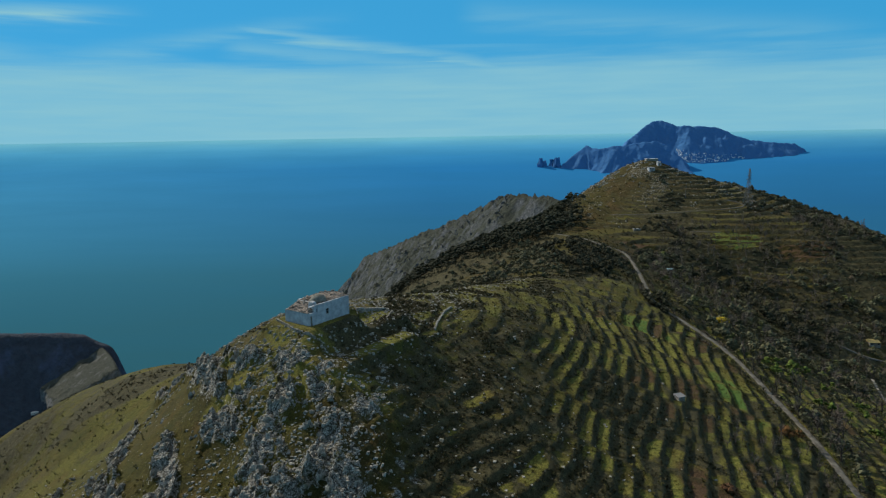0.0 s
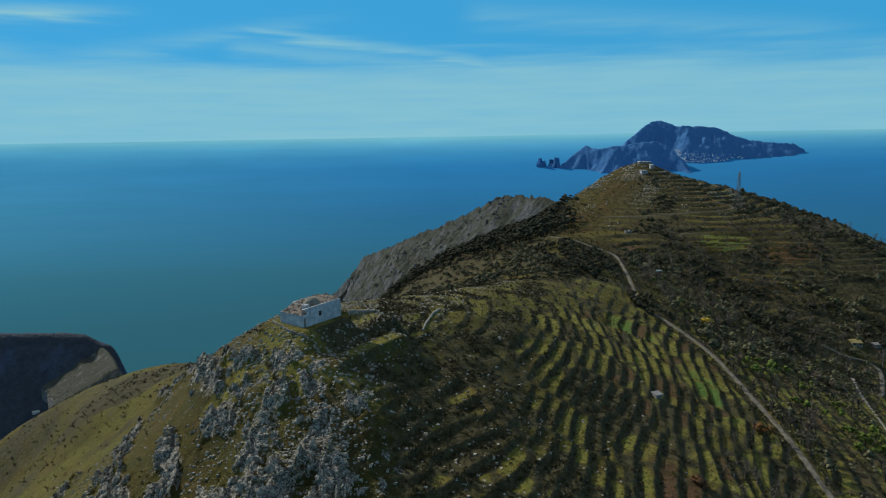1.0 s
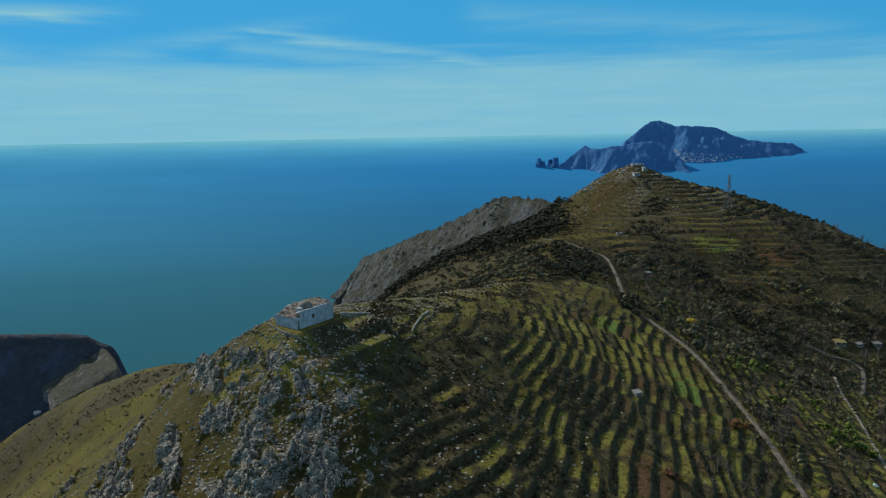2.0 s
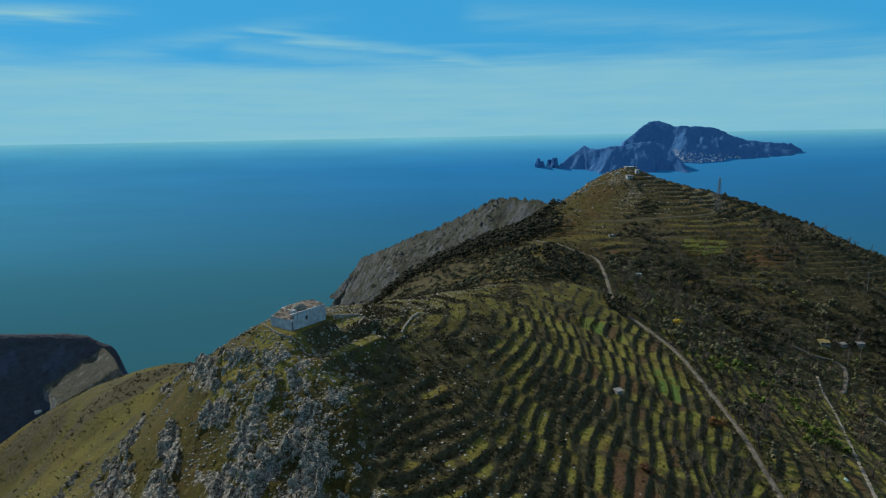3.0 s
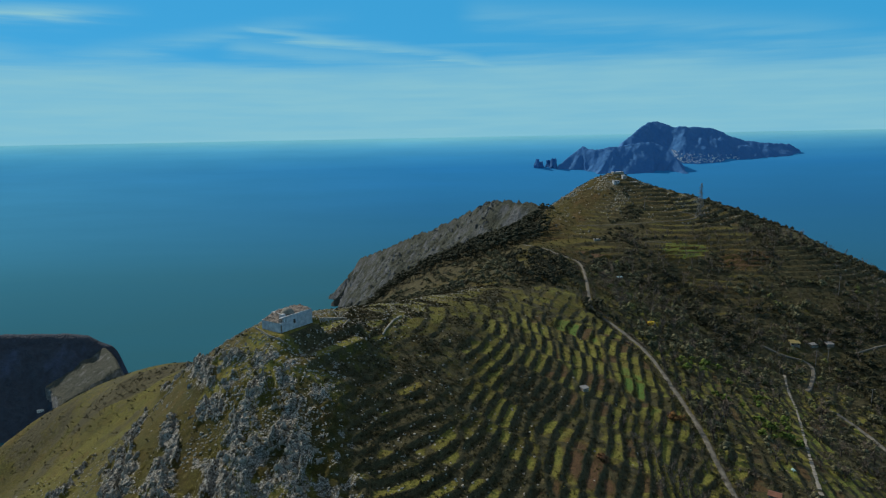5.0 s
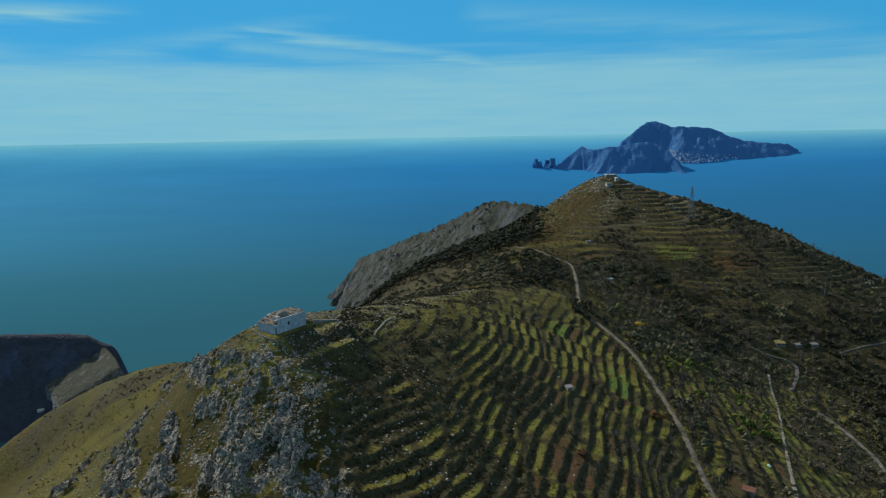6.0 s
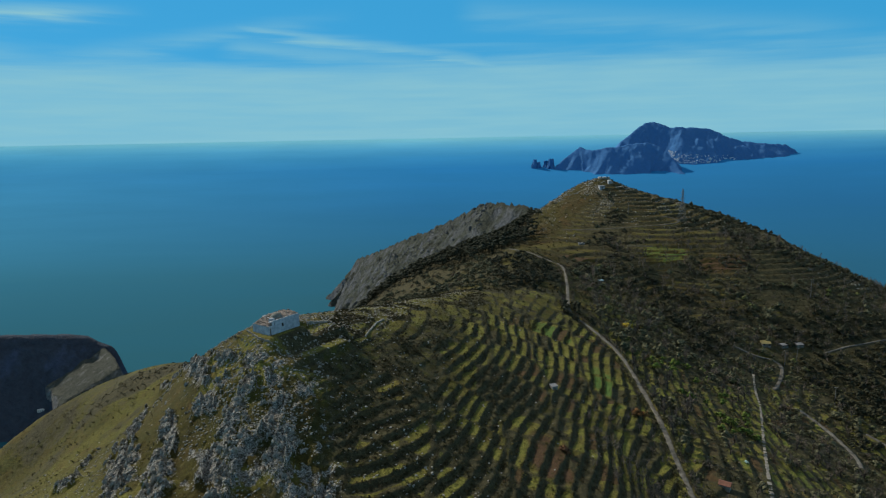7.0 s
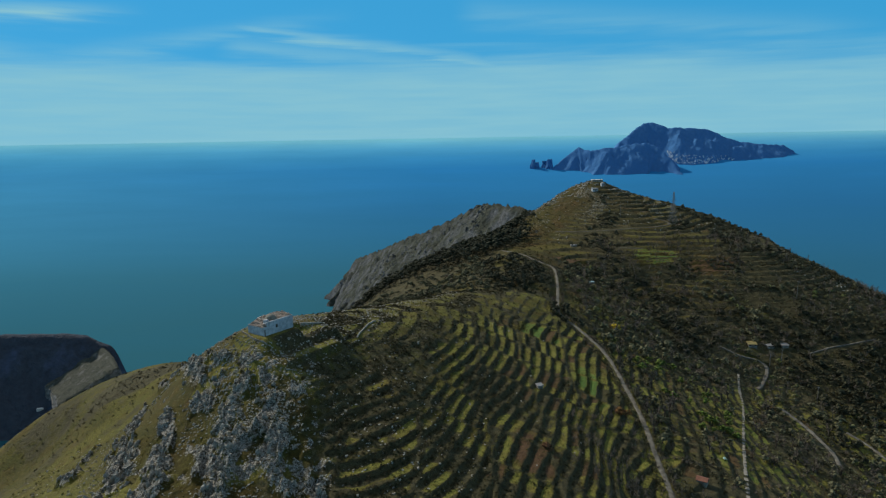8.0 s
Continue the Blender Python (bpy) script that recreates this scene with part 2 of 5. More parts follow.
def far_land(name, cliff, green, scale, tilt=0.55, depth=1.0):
    """Cliff and scrub of the distance: steep faces are bare, gentle ones green; for island and cape the colours carry
    haze.
    """
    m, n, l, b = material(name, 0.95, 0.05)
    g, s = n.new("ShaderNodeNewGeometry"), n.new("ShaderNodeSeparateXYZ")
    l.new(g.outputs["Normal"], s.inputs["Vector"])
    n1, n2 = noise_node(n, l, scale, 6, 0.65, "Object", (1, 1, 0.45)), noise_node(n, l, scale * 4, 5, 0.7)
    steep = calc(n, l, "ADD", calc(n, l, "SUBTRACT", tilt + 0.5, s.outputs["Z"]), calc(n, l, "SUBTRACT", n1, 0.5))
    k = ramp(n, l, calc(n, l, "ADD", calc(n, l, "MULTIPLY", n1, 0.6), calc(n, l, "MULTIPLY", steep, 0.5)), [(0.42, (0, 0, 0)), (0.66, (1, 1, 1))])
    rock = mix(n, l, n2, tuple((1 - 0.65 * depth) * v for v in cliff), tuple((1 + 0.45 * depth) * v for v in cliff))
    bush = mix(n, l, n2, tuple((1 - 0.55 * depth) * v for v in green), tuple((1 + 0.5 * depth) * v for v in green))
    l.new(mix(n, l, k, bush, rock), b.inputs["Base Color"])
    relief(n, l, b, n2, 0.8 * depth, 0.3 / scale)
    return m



def limestone_material():
    """Weathered limestone: pale faces, dark pits, and patches of moss and ochre lichen."""
    m, n, l, b = material("limestone", 0.92, 0.15)
    fine, broad = noise_node(n, l, 3.2, 6, 0.7), noise_node(n, l, 0.45, 4, 0.65)
    c = ramp(n, l, fine, [(0.34, (0.1, 0.096, 0.082)), (0.5, (0.26, 0.25, 0.22)), (0.68, (0.5, 0.48, 0.43))])
    c = mix(n, l, ramp(n, l, broad, [(0.5, (0, 0, 0)), (0.66, (0.55, 0.55, 0.55))]), c, (0.1, 0.095, 0.04))
    shade = n.new("ShaderNodeNewGeometry").outputs["Random Per Island"]
    c = mix(n, l, calc(n, l, "MULTIPLY", shade, 0.3), c, (0.07, 0.067, 0.057))
    l.new(c, b.inputs["Base Color"])
    relief(n, l, b, fine, 1.0, 0.2)
    return m


M_GROUND, M_SEA = ground_material(), water_material()
# haze tints the island and its stacks blue, put into the rock colours
M_ISLAND = far_land("hazed_island_rock", (0.056, 0.158, 0.335), (0.046, 0.142, 0.318), 0.012, depth=0.28)
M_HEADLAND = far_land("headland_rock", (0.118, 0.128, 0.14), (0.056, 0.062, 0.05), 0.05, 0.5, 1.3)
# sunlight on the bluff is raised into this paler copy of the rock
M_BLUFF = far_land("sunlit_bluff_rock", (0.21, 0.215, 0.215), (0.075, 0.08, 0.066), 0.06, 0.5, 1.4)
# the cape's navy is shade and haze, laid into its colours
M_CAPE = far_land("hazy_shaded_cape_rock", (0.085, 0.11, 0.175), (0.052, 0.062, 0.08), 0.02, 0.3)
M_SLAB = grained("worn_path_stone", (0.12, 0.11, 0.09), (0.32, 0.3, 0.26), 1.2, 0.9)
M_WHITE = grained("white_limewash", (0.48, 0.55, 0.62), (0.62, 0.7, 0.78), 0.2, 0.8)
M_ROAD = grained("pale_concrete", (0.06, 0.056, 0.046), (0.21, 0.195, 0.165), 0.7, 0.9)
M_WALL = grained("weathered_whitewash", (0.27, 0.29, 0.31), (0.55, 0.57, 0.6), 0.9, 0.85, bump=0.3, distance=0.02)
M_TILE = grained("old_roof_tile", (0.12, 0.1, 0.085), (0.42, 0.35, 0.29), 1.4, 0.9)
M_STONE = limestone_material()
M_DARK = grained("dark_opening", (0.01, 0.01, 0.01), (0.025, 0.024, 0.022), 3, 0.6)


def leafy(name, dark, light, dry=None, share=0.0):
    """Leaves and twigs that vary from sprig to sprig, broken up by finer foliage; a share of them of another tone."""
    m, n, l, b = material(name, 0.8, 0.1)
    r = n.new("ShaderNodeNewGeometry").outputs["Random Per Island"]
    fine = noise_node(n, l, 2.6, 5, 0.75)
    c = ramp(n, l, r, [(0.0, dark), (1.0, light)])
    if dry:
        c = mix(n, l, ramp(n, l, noise_node(n, l, 0.12, 3), [(0.62 - share, (0, 0, 0)), (0.72 - share, (1, 1, 1))]), c, dry)
    c = mix(n, l, ramp(n, l, fine, [(0.35, (1, 1, 1)), (0.6, (0, 0, 0))]), c, tuple(0.62 * v for v in dark))
    l.new(c, b.inputs["Base Color"])
    relief(n, l, b, fine, 1.0, 0.35)
    return m


M_SCRUB = leafy("scrub_leaves", (0.03, 0.028, 0.013), (0.1, 0.09, 0.036), (0.115, 0.088, 0.046), 0.07)
M_TURF = leafy("tussock", (0.06, 0.055, 0.014), (0.21, 0.185, 0.05))
M_OLIVE = leafy("olive_leaves", (0.06, 0.062, 0.036), (0.19, 0.188, 0.108), (0.13, 0.15, 0.038), 0.07)
M_GREEN = leafy("fresh_green_leaves", (0.045, 0.07, 0.014), (0.16, 0.22, 0.045))
M_OAK = leafy("holm_oak_leaves", (0.05, 0.053, 0.031), (0.15, 0.15, 0.084), (0.15, 0.115, 0.078), 0.05)
M_HOLM = leafy("dark_holm_oak", (0.022, 0.024, 0.015), (0.075, 0.075, 0.042))
M_BUSH = leafy("valley_bush", (0.06, 0.062, 0.031), (0.185, 0.18, 0.078), (0.165, 0.135, 0.108), 0.14)
M_PINE = leafy("pine_needles", (0.017, 0.02, 0.012), (0.05, 0.054, 0.029))
M_TWIG = leafy("bare_twigs", (0.085, 0.072, 0.06), (0.2, 0.17, 0.14))
M_BARK = grained("bark", (0.03, 0.024, 0.018), (0.09, 0.075, 0.06), 4, 0.95)
M_IRON = grained("galvanised_steel", (0.08, 0.08, 0.08), (0.17, 0.17, 0.17), 2, 0.5, 0.4)
M_PALE = grained("pale_plaster", (0.5, 0.49, 0.46), (0.75, 0.74, 0.7), 1.3, 0.85)
M_OCHRE = grained("ochre_sheet_roof", (0.2, 0.16, 0.06), (0.33, 0.27, 0.11), 1.5, 0.8)
M_GREY = grained("grey_sheet_roof", (0.14, 0.14, 0.14), (0.27, 0.27, 0.27), 1.5, 0.6)
M_RUST = grained("rust_red_roof", (0.12, 0.055, 0.038), (0.23, 0.105, 0.07), 2.0, 0.8)
M_WOOD = grained("grey_wood", (0.12, 0.1, 0.08), (0.24, 0.2, 0.16), 5, 0.85)
# ---- the lie of the land: spot heights along crests, spurs and valleys ----
CREST = [(-26, 119, 414), (-14, 131, 411.6), (-17.8, 140, 411.9), (-11, 165, 407.8), (-1, 190, 403.2), (19, 215, 399.4), (38, 232, 395.7), (50, 292, 393.5)]
SPUR = [(-38.7, 122, 410.3), (-47.6, 130, 404.8), (-58, 140, 397.8), (-72, 170, 386.3), (-100, 185, 377.5), (-132, 200, 361), (-160, 210, 346.8)]
NOSE = [(-4.4, 124, 404), (-16.5, 92.6, 402.3), (0, 98, 396.6), (7, 91, 394.2), (-9, 77, 392), (-31, 94, 398.5), (-46, 95, 392.1), (-76, 120, 378.6), (-81, 150, 376.9), (-140, 180, 343.5)]
SLOPE = [(14, 155, 403.6), (11.6, 114.4, 398.6), (31.6, 108.7, 389.3), (40, 95.7, 384), (39.6, 117.2, 386.6), (46.4, 210.5, 394.6), (60.6, 201, 388.4), (58.7, 148, 384.6), (66.5, 113, 377), (85.5, 114, 366.6)]
LANE = [(93.6, 127, 367.6), (96.4, 169.4, 372.7), (88, 222, 382), (79, 351, 393)]
VALLEY = [(104, 118, 364.5), (142, 158, 355), (162, 150, 346.5), (188, 201, 340), (193, 261, 348.6), (227, 281, 353), (179, 272, 357), (140, 230, 361.5), (153, 301, 368), (205, 315, 369.5), (165, 335, 374)]
FAR_HILL = [(125, 345, 383), (160, 356, 387.5), (230, 355.6, 391), (121.5, 384, 391.3), (112, 422, 398), (201, 406, 403), (107, 465, 406), (121, 480, 413.5), (144.6, 488, 426.5), (165, 491, 430.5), (181, 482, 423.5), (214, 466, 413.5), (244, 447, 404)]
EAST = [(242, 413, 397), (273, 412, 391), (289, 402, 379), (299, 420, 372), (267, 337.5, 379), (348, 380, 347), (320, 300, 352)]
WOOD_FLANK = [(72, 468, 384), (29, 463, 366), (-13.6, 440, 347), (-37, 420, 339), (20, 330, 377), (-20, 260, 372), (-60, 210, 372)]
OUTER = [(-200, 320, 240), (-100, 420, 250), (-300, 180, 250), (-260, 40, 330), (-20, 600, 210), (170, 640, 300), (380, 560, 270), (460, 380, 290), (440, 220, 290), (330, 130, 300), (230, 60, 312), (120, 20, 345), (50, 20, 374), (-50, 20, 388), (-140, 60, 366), (0, -100, 360), (150, -120, 320), (-200, -120, 330)]


def thin_plate(nodes, soft=2.0):
    """Weights of a smooth sheet over the nodes, and the function that evaluates it."""
    p = np.array(nodes, float)
    xy, z, n = p[:, :2] / 100, p[:, 2], len(p)
    r2 = ((xy[:, None] - xy[None]) ** 2).sum(2)
    k = np.where(r2 > 0, 0.5 * r2 * np.log(np.maximum(r2, 1e-12)), 0) + np.eye(n) * soft * 1e-3
    a = np.zeros((n + 3, n + 3))
    a[:n, :n], a[:n, n], a[:n, n + 1:] = k, 1, xy
    a[n, :n], a[n + 1:, :n] = 1, xy.T
    w = np.linalg.solve(a, np.concatenate([z, [0, 0, 0]]))

    def value(x, y):
        x, y = np.asarray(x, float) / 100, np.asarray(y, float) / 100
        h = w[n] + w[n + 1] * x + w[n + 2] * y
        for i in range(n):
            q = (x - xy[i, 0]) ** 2 + (y - xy[i, 1]) ** 2
            h = h + w[i] * 0.5 * q * np.log(np.maximum(q, 1e-12))
        return h
    return value


HILL = thin_plate(CREST + SPUR + NOSE + SLOPE + LANE + VALLEY + FAR_HILL + EAST + WOOD_FLANK + OUTER)
LATTICE = np.random.RandomState(7).rand(256, 256)


def grain(x, y):
    """Smooth value noise, 0 to 1, with cells of one metre."""
    xi, yi = np.floor(x).astype(int), np.floor(y).astype(int)
    u, v = x - xi, y - yi
    u, v = u * u * u * (u * (u * 6 - 15) + 10), v * v * v * (v * (v * 6 - 15) + 10)
    g = lambda a, b: LATTICE[a & 255, b & 255]
    return (g(xi, yi) * (1 - u) + g(xi + 1, yi) * u) * (1 - v) + (g(xi, yi + 1) * (1 - u) + g(xi + 1, yi + 1) * u) * v


def fbm(x, y, size, octaves=4, gain=0.5):
    """Layered noise about 0, from -0.5 to 0.5, its largest cells of that size."""
    x, y = np.asarray(x, float) / size, np.asarray(y, float) / size
    total, amp, norm = 0, 1.0, 0.0
    for k in range(octaves):
        total, norm = total + amp * (grain(x * 0.8 - y * 0.6 + 17.3 * k, x * 0.6 + y * 0.8 + 5.1 * k) - 0.5), norm + amp
        x, y, amp = x * 2, y * 2, amp * gain
    return total / norm


def ridged(x, y, size, octaves=4):
    x, y = np.asarray(x, float) / size, np.asarray(y, float) / size
    total, amp, norm = 0, 1.0, 0.0
    for k in range(octaves):
        total, norm = total + amp * (1 - np.abs(2 * grain(x * 0.8 - y * 0.6 + 31.7 * k, x * 0.6 + y * 0.8 + 3.9 * k) - 1)), norm + amp
        x, y, amp = x * 2.1, y * 2.1, amp * 0.5
    return total / norm


def smooth(a, b, x):
    t = np.clip((np.asarray(x, float) - a) / (b - a), 0, 1)
    return t * t * (3 - 2 * t)


def along(line, x, y):
    """Distance to a polyline of (x, y, ...) nodes, the value there of its further coordinates, and the side (positive: right)."""
    best, rest, side = np.full(np.shape(x), 1e9), None, np.zeros(np.shape(x))
    for a, b in zip(line, line[1:]):
        ax, ay, bx, by = a[0], a[1], b[0], b[1]
        dx, dy = bx - ax, by - ay
        s = np.clip(((x - ax) * dx + (y - ay) * dy) / (dx * dx + dy * dy), 0, 1)
        d = np.hypot(x - ax - s * dx, y - ay - s * dy)
        near = d < best
        value = [a[k] + s * (b[k] - a[k]) for k in range(2, len(a))]
        rest = value if rest is None else [np.where(near, v, r) for v, r in zip(value, rest)]
        side = np.where(near, np.sign((x - ax) * dy - (y - ay) * dx), side)
        best = np.where(near, d, best)
    return best, rest, side


# the headland behind, and the one across the bay: crest nodes with heights
HEADLAND = [(205, 660, 384), (150, 735, 378), (125, 790, 376), (96, 850, 372), (85, 905, 364), (62, 1010, 338), (50, 1090, 317), (35, 1150, 306), (8, 1230, 282), (-40, 1340, 248), (-113, 1500, 188), (-186, 1646, 141), (-214, 1700, 123), (-233, 1730, 94), (-258, 1735, 59), (-264, 1722, 34), (-284, 1698, 13), (-298, 1680, 2), (-308, 1672, -60)]
BAY_CAPE = [(-1500, 820, 190), (-900, 960, 150), (-735, 1000, 143), (-640, 1010, 139), (-604, 1012, 135), (-582, 1012, 122), (-566, 1010, 116), (-556, 1008, 106), (-548, 1006, 86), (-543, 1006, 40), (-539, 1006, -30)]
CAPE_SPUR = [(-580, 1012, 117), (-558, 990, 114), (-532, 958, 113), (-504, 918, 110), (-486, 892, 84), (-474, 872, 0)]


# ---- the ground sheet ----
ROAD = [(91, 96, 361.5), (92.5, 114, 365.5), (93.6, 129.3, 368.1), (95.6, 148.3, 370.6), (96.4, 169.4, 372.8), (95.7, 200.4, 377), (88.7, 222, 381.7), (83, 234, 384.8), (84, 247, 386.3), (91, 285, 387.4), (95.5, 322, 388.9), (86, 337, 391.6), (79.3, 351, 392.9), (68, 362, 393.5)]
BYWAYS = [  # valley tracks, the bend below the pylon, and the stepped path
    [(176, 266), (186, 263), (196.5, 262.6), (196.5, 255), (186, 238.7), (179, 230)],
    [(182, 214), (184.8, 205.8), (186, 195), (184.6, 178.8), (180, 168)],
    [(208, 206), (212, 198), (213.5, 187), (212, 176)],
    [(178, 397.5), (187, 399.5), (195, 403.2), (197.5, 407), (195.5, 411.5), (188, 414)],
    [(228, 271.5), (242, 275.5), (254, 277.5), (270, 281)],
    [(149.7, 371.5), (158, 368.5), (165.7, 366.7)],
    [(114.2, 417.3), (132.2, 406.8), (151.5, 399.7), (171.8, 397.6), (186.7, 398.6)],
]
STAIR = [(174, 240), (165, 220), (157, 200), (137, 159), (124, 131), (118, 117), (113, 105)]
CHAPEL, CHAPEL_TURN, CHAPEL_FLOOR = (-26.3, 118.0), 55.0, 414.0


def paddock(x, y):
    """Position in the chapel's own axes: along the long wall, and inwards from it."""
    c, s = math.cos(radians(CHAPEL_TURN)), math.sin(radians(CHAPEL_TURN))
    dx, dy = x - CHAPEL[0], y - CHAPEL[1]
    return dx * c + dy * s, -dx * s + dy * c


def lie(x, y):
    """The smooth lie of the hills before terraces and rock."""
    h = HILL(x, y)
    off = np.hypot((x - 80) / 430, (y - 250) / 400)
    h = h - 500 * smooth(1.0, 1.75, off)
    d, (zc,), side = along(HEADLAND, x, y)
    head = zc + 8 * smooth(1250, 1500, y) - np.where(side < 0, 1.05 - 0.12 * smooth(900, 1150, y) + 0.35 * smooth(1300, 1600, y), 0.95) * d + 34 * (ridged(x, y, 130, 5) - 0.62) * smooth(6, 80, d) + 24 * (ridged(x, y, 42, 4) - 0.6) * smooth(-4, 30, d) + 13 * (ridged(x, y, 17, 3) - 0.55)
    d, (zc,), side = along(BAY_CAPE, x, y)
    cape = zc - np.where(side > 0, 1.25, 2.6) * np.maximum(d - 6, 0) + 22 * (ridged(x, y, 110, 5) - 0.62) * smooth(4, 60, d)
    far = np.maximum(head, cape)
    k = np.clip(0.5 + (h - far) / 16, 0, 1)
    return h * k + far * (1 - k) + 8 * k * (1 - k)


def bluff(x, y):
    """The pale cliff end of the cape."""
    d, (zc,), side = along(CAPE_SPUR, x, y)
    return (np.where(d < 95 + 40 * fbm(x, y, 50, 3), zc - np.where(side > 0, 0.5, 3.2) * np.maximum(d - 2, 0) + 12 * (ridged(x, y, 34, 4) - 0.62) * smooth(2, 20, d), -40.0),)


# ribs of bare limestone below the chapel: x, y and half their breadth, from the top down
RIBS = [
    [(-57, 137, 2), (-49, 124, 3), (-43, 118, 4.4), (-39, 112, 3.6), (-37, 108, 2)],
    [(-76, 158, 2), (-66, 146, 3), (-57, 136, 2.5)],
    [(-33, 114.5, 0.9), (-29.5, 110, 1.7), (-26, 108, 1.5)],
    [(-29, 106, 1.8), (-29, 101, 3.2), (-30, 94, 5), (-30, 87, 5), (-29, 78, 5), (-28, 66, 5)],
    [(-25, 107, 1.5), (-21, 101, 2.6), (-19, 90, 3.6), (-14, 80, 4), (-8, 74, 4.5), (0, 66, 4)],
    [(-80, 148, 1.6), (-73, 130, 3), (-67, 112, 3.6), (-60, 94, 5), (-55, 81, 5.5), (-50, 66, 5.5)],
    [(-93, 143, 1.6), (-91, 129, 2.6), (-84, 110, 3.6)],
    [(-52, 108, 1.6), (-49, 99, 2.6), (-47, 87, 3.6), (-43, 72, 4.2)],
    [(-46, 107, 1.6), (-41, 104, 2.2), (-37, 102, 1.6)],
]


def terraced(x, y):
    """How far the slope is cut into terraces, 0 to 1, and whether it is the far hill."""
    near = smooth(-16, -3, x - (10 - (y - 60) * 0.2 - 0.4 * np.clip(y - 100, 0, 35))) * (1 - smooth(222, 250, y - 0.25 * x))
    far = smooth(85, 110, x) * smooth(250, 285, y) * (1 - smooth(470, 488, y)) * smooth(0, 25, x - (95 + np.maximum(y - 400, 0) * 0.75))
    return np.maximum(near, far), far > near


def steps(h, x, y, broad):
    """Terrace a slope: nearly level treads, steep walls, broken from plot to plot. Also returns how much of a wall a place is, the number of the tread, that of the plot, and the strip between plots."""
    rise = np.where(broad, 2.3, 1.6)
    col = (x + 7 * fbm(x + 9, y, 36, 2)) / np.where(broad, 24, 19)
    row = (y + 0.2 * x + 7 * fbm(x, y, 40, 2)) / np.where(broad, 30, 17) + 0.9 * LATTICE[np.floor(col).astype(int) & 255, 5]
    cell = np.floor(row).astype(int) * 13 + np.floor(col).astype(int) * 5
    plot = LATTICE[(cell * 3) & 255, 17]
    wob = h + np.where(broad, 2.2, 0.7) * fbm(x, y, 46, 2) + 0.26 * fbm(x, y, 3.2, 2) + (plot - 0.5) * 1.35
    k = np.floor(wob / rise)
    q = wob / rise - k
    g = np.where(q < 0.76, 0.14 * q / 0.76, 0.14 + 0.86 * smooth(0.76, 0.95, q))
    gap, edge = row - np.floor(row), col - np.floor(col)
    return h + (k + g) * rise - wob, smooth(0.6, 0.72, q + 0.08 * smooth(135, 95, y) + 0.6 * fbm(x, y, 6, 3)) * (1 - smooth(0.95, 1.0, q)), k.astype(int), cell, np.maximum(smooth(0.1, 0.03, np.minimum(gap, 1 - gap)), smooth(0.08, 0.03, np.minimum(edge, 1 - edge)))


def rockiness(x, y):
    """Bare limestone in ribs on the nose below the chapel, 0 to 1, and thin strewn rock about them."""
    rag = 1.5 * fbm(x, y, 7, 4)
    ribs = np.zeros(np.shape(x))
    for line in RIBS:
        d, (half,), _ = along(line, x, y)
        ribs = np.maximum(ribs, smooth(1.4, 0.6, d / half + rag))
    ribs = ribs * smooth(-0.09, 0.07, fbm(x + 21, y, 4.6, 4) + 0.14 * (ribs - 0.5))
    nose = smooth(-88, -44, x + 26 * fbm(x, y, 22, 4)) * (1 - smooth(-9, 5, x + 0.15 * (y - 90))) * (1 - smooth(113, 124, y + 0.3 * np.abs(x + 25)))
    strewn = nose * (0.3 + 0.7 * smooth(-0.12, 0.1, fbm(x + 7, y, 6, 4))) * (0.35 + 0.65 * smooth(-54, -36, x))
    return ribs, np.clip(strewn, 0, 1)


def strata(x, y):
    """Relief of the bare rock: leaning ribs that run down the fall, cut into blocks by joints."""
    a, b = x + 0.28 * y + 1.6 * fbm(x, y, 6, 3), y - 0.2 * x + 2.2 * fbm(x + 40, y, 7, 3)
    big = LATTICE[np.floor(a / 2.1).astype(int) & 255, np.floor(b / 4.3).astype(int) & 255]
    small = LATTICE[np.floor(a / 0.95).astype(int) & 255, 100 + np.floor(b / 1.9).astype(int) % 90]
    return 4.2 * (ridged(a, 0.34 * b, 8, 3) - 0.5) + 1.9 * (big - 0.4) + 0.95 * (small - 0.5)


def glades(x, y):
    """Open grass among the trees of the valley."""
    a = smooth(1.2, 0.75, np.hypot((x - 145) / 8, (y - 159) / 10))
    b = smooth(1.2, 0.75, np.hypot((x - 137) / 7, (y - 137) / 7))
    c = 0.85 * smooth(1.25, 0.7, np.hypot((x - 126) / 12, (y - 186) / 22) + 0.9 * fbm(x, y, 12, 2))
    d = 0.6 * smooth(1.2, 0.8, np.hypot((x - 108) / 6, (y - 246) / 12) + 0.9 * fbm(x, y, 9, 2))
    return np.maximum(np.maximum(a, b), np.maximum(c, d))


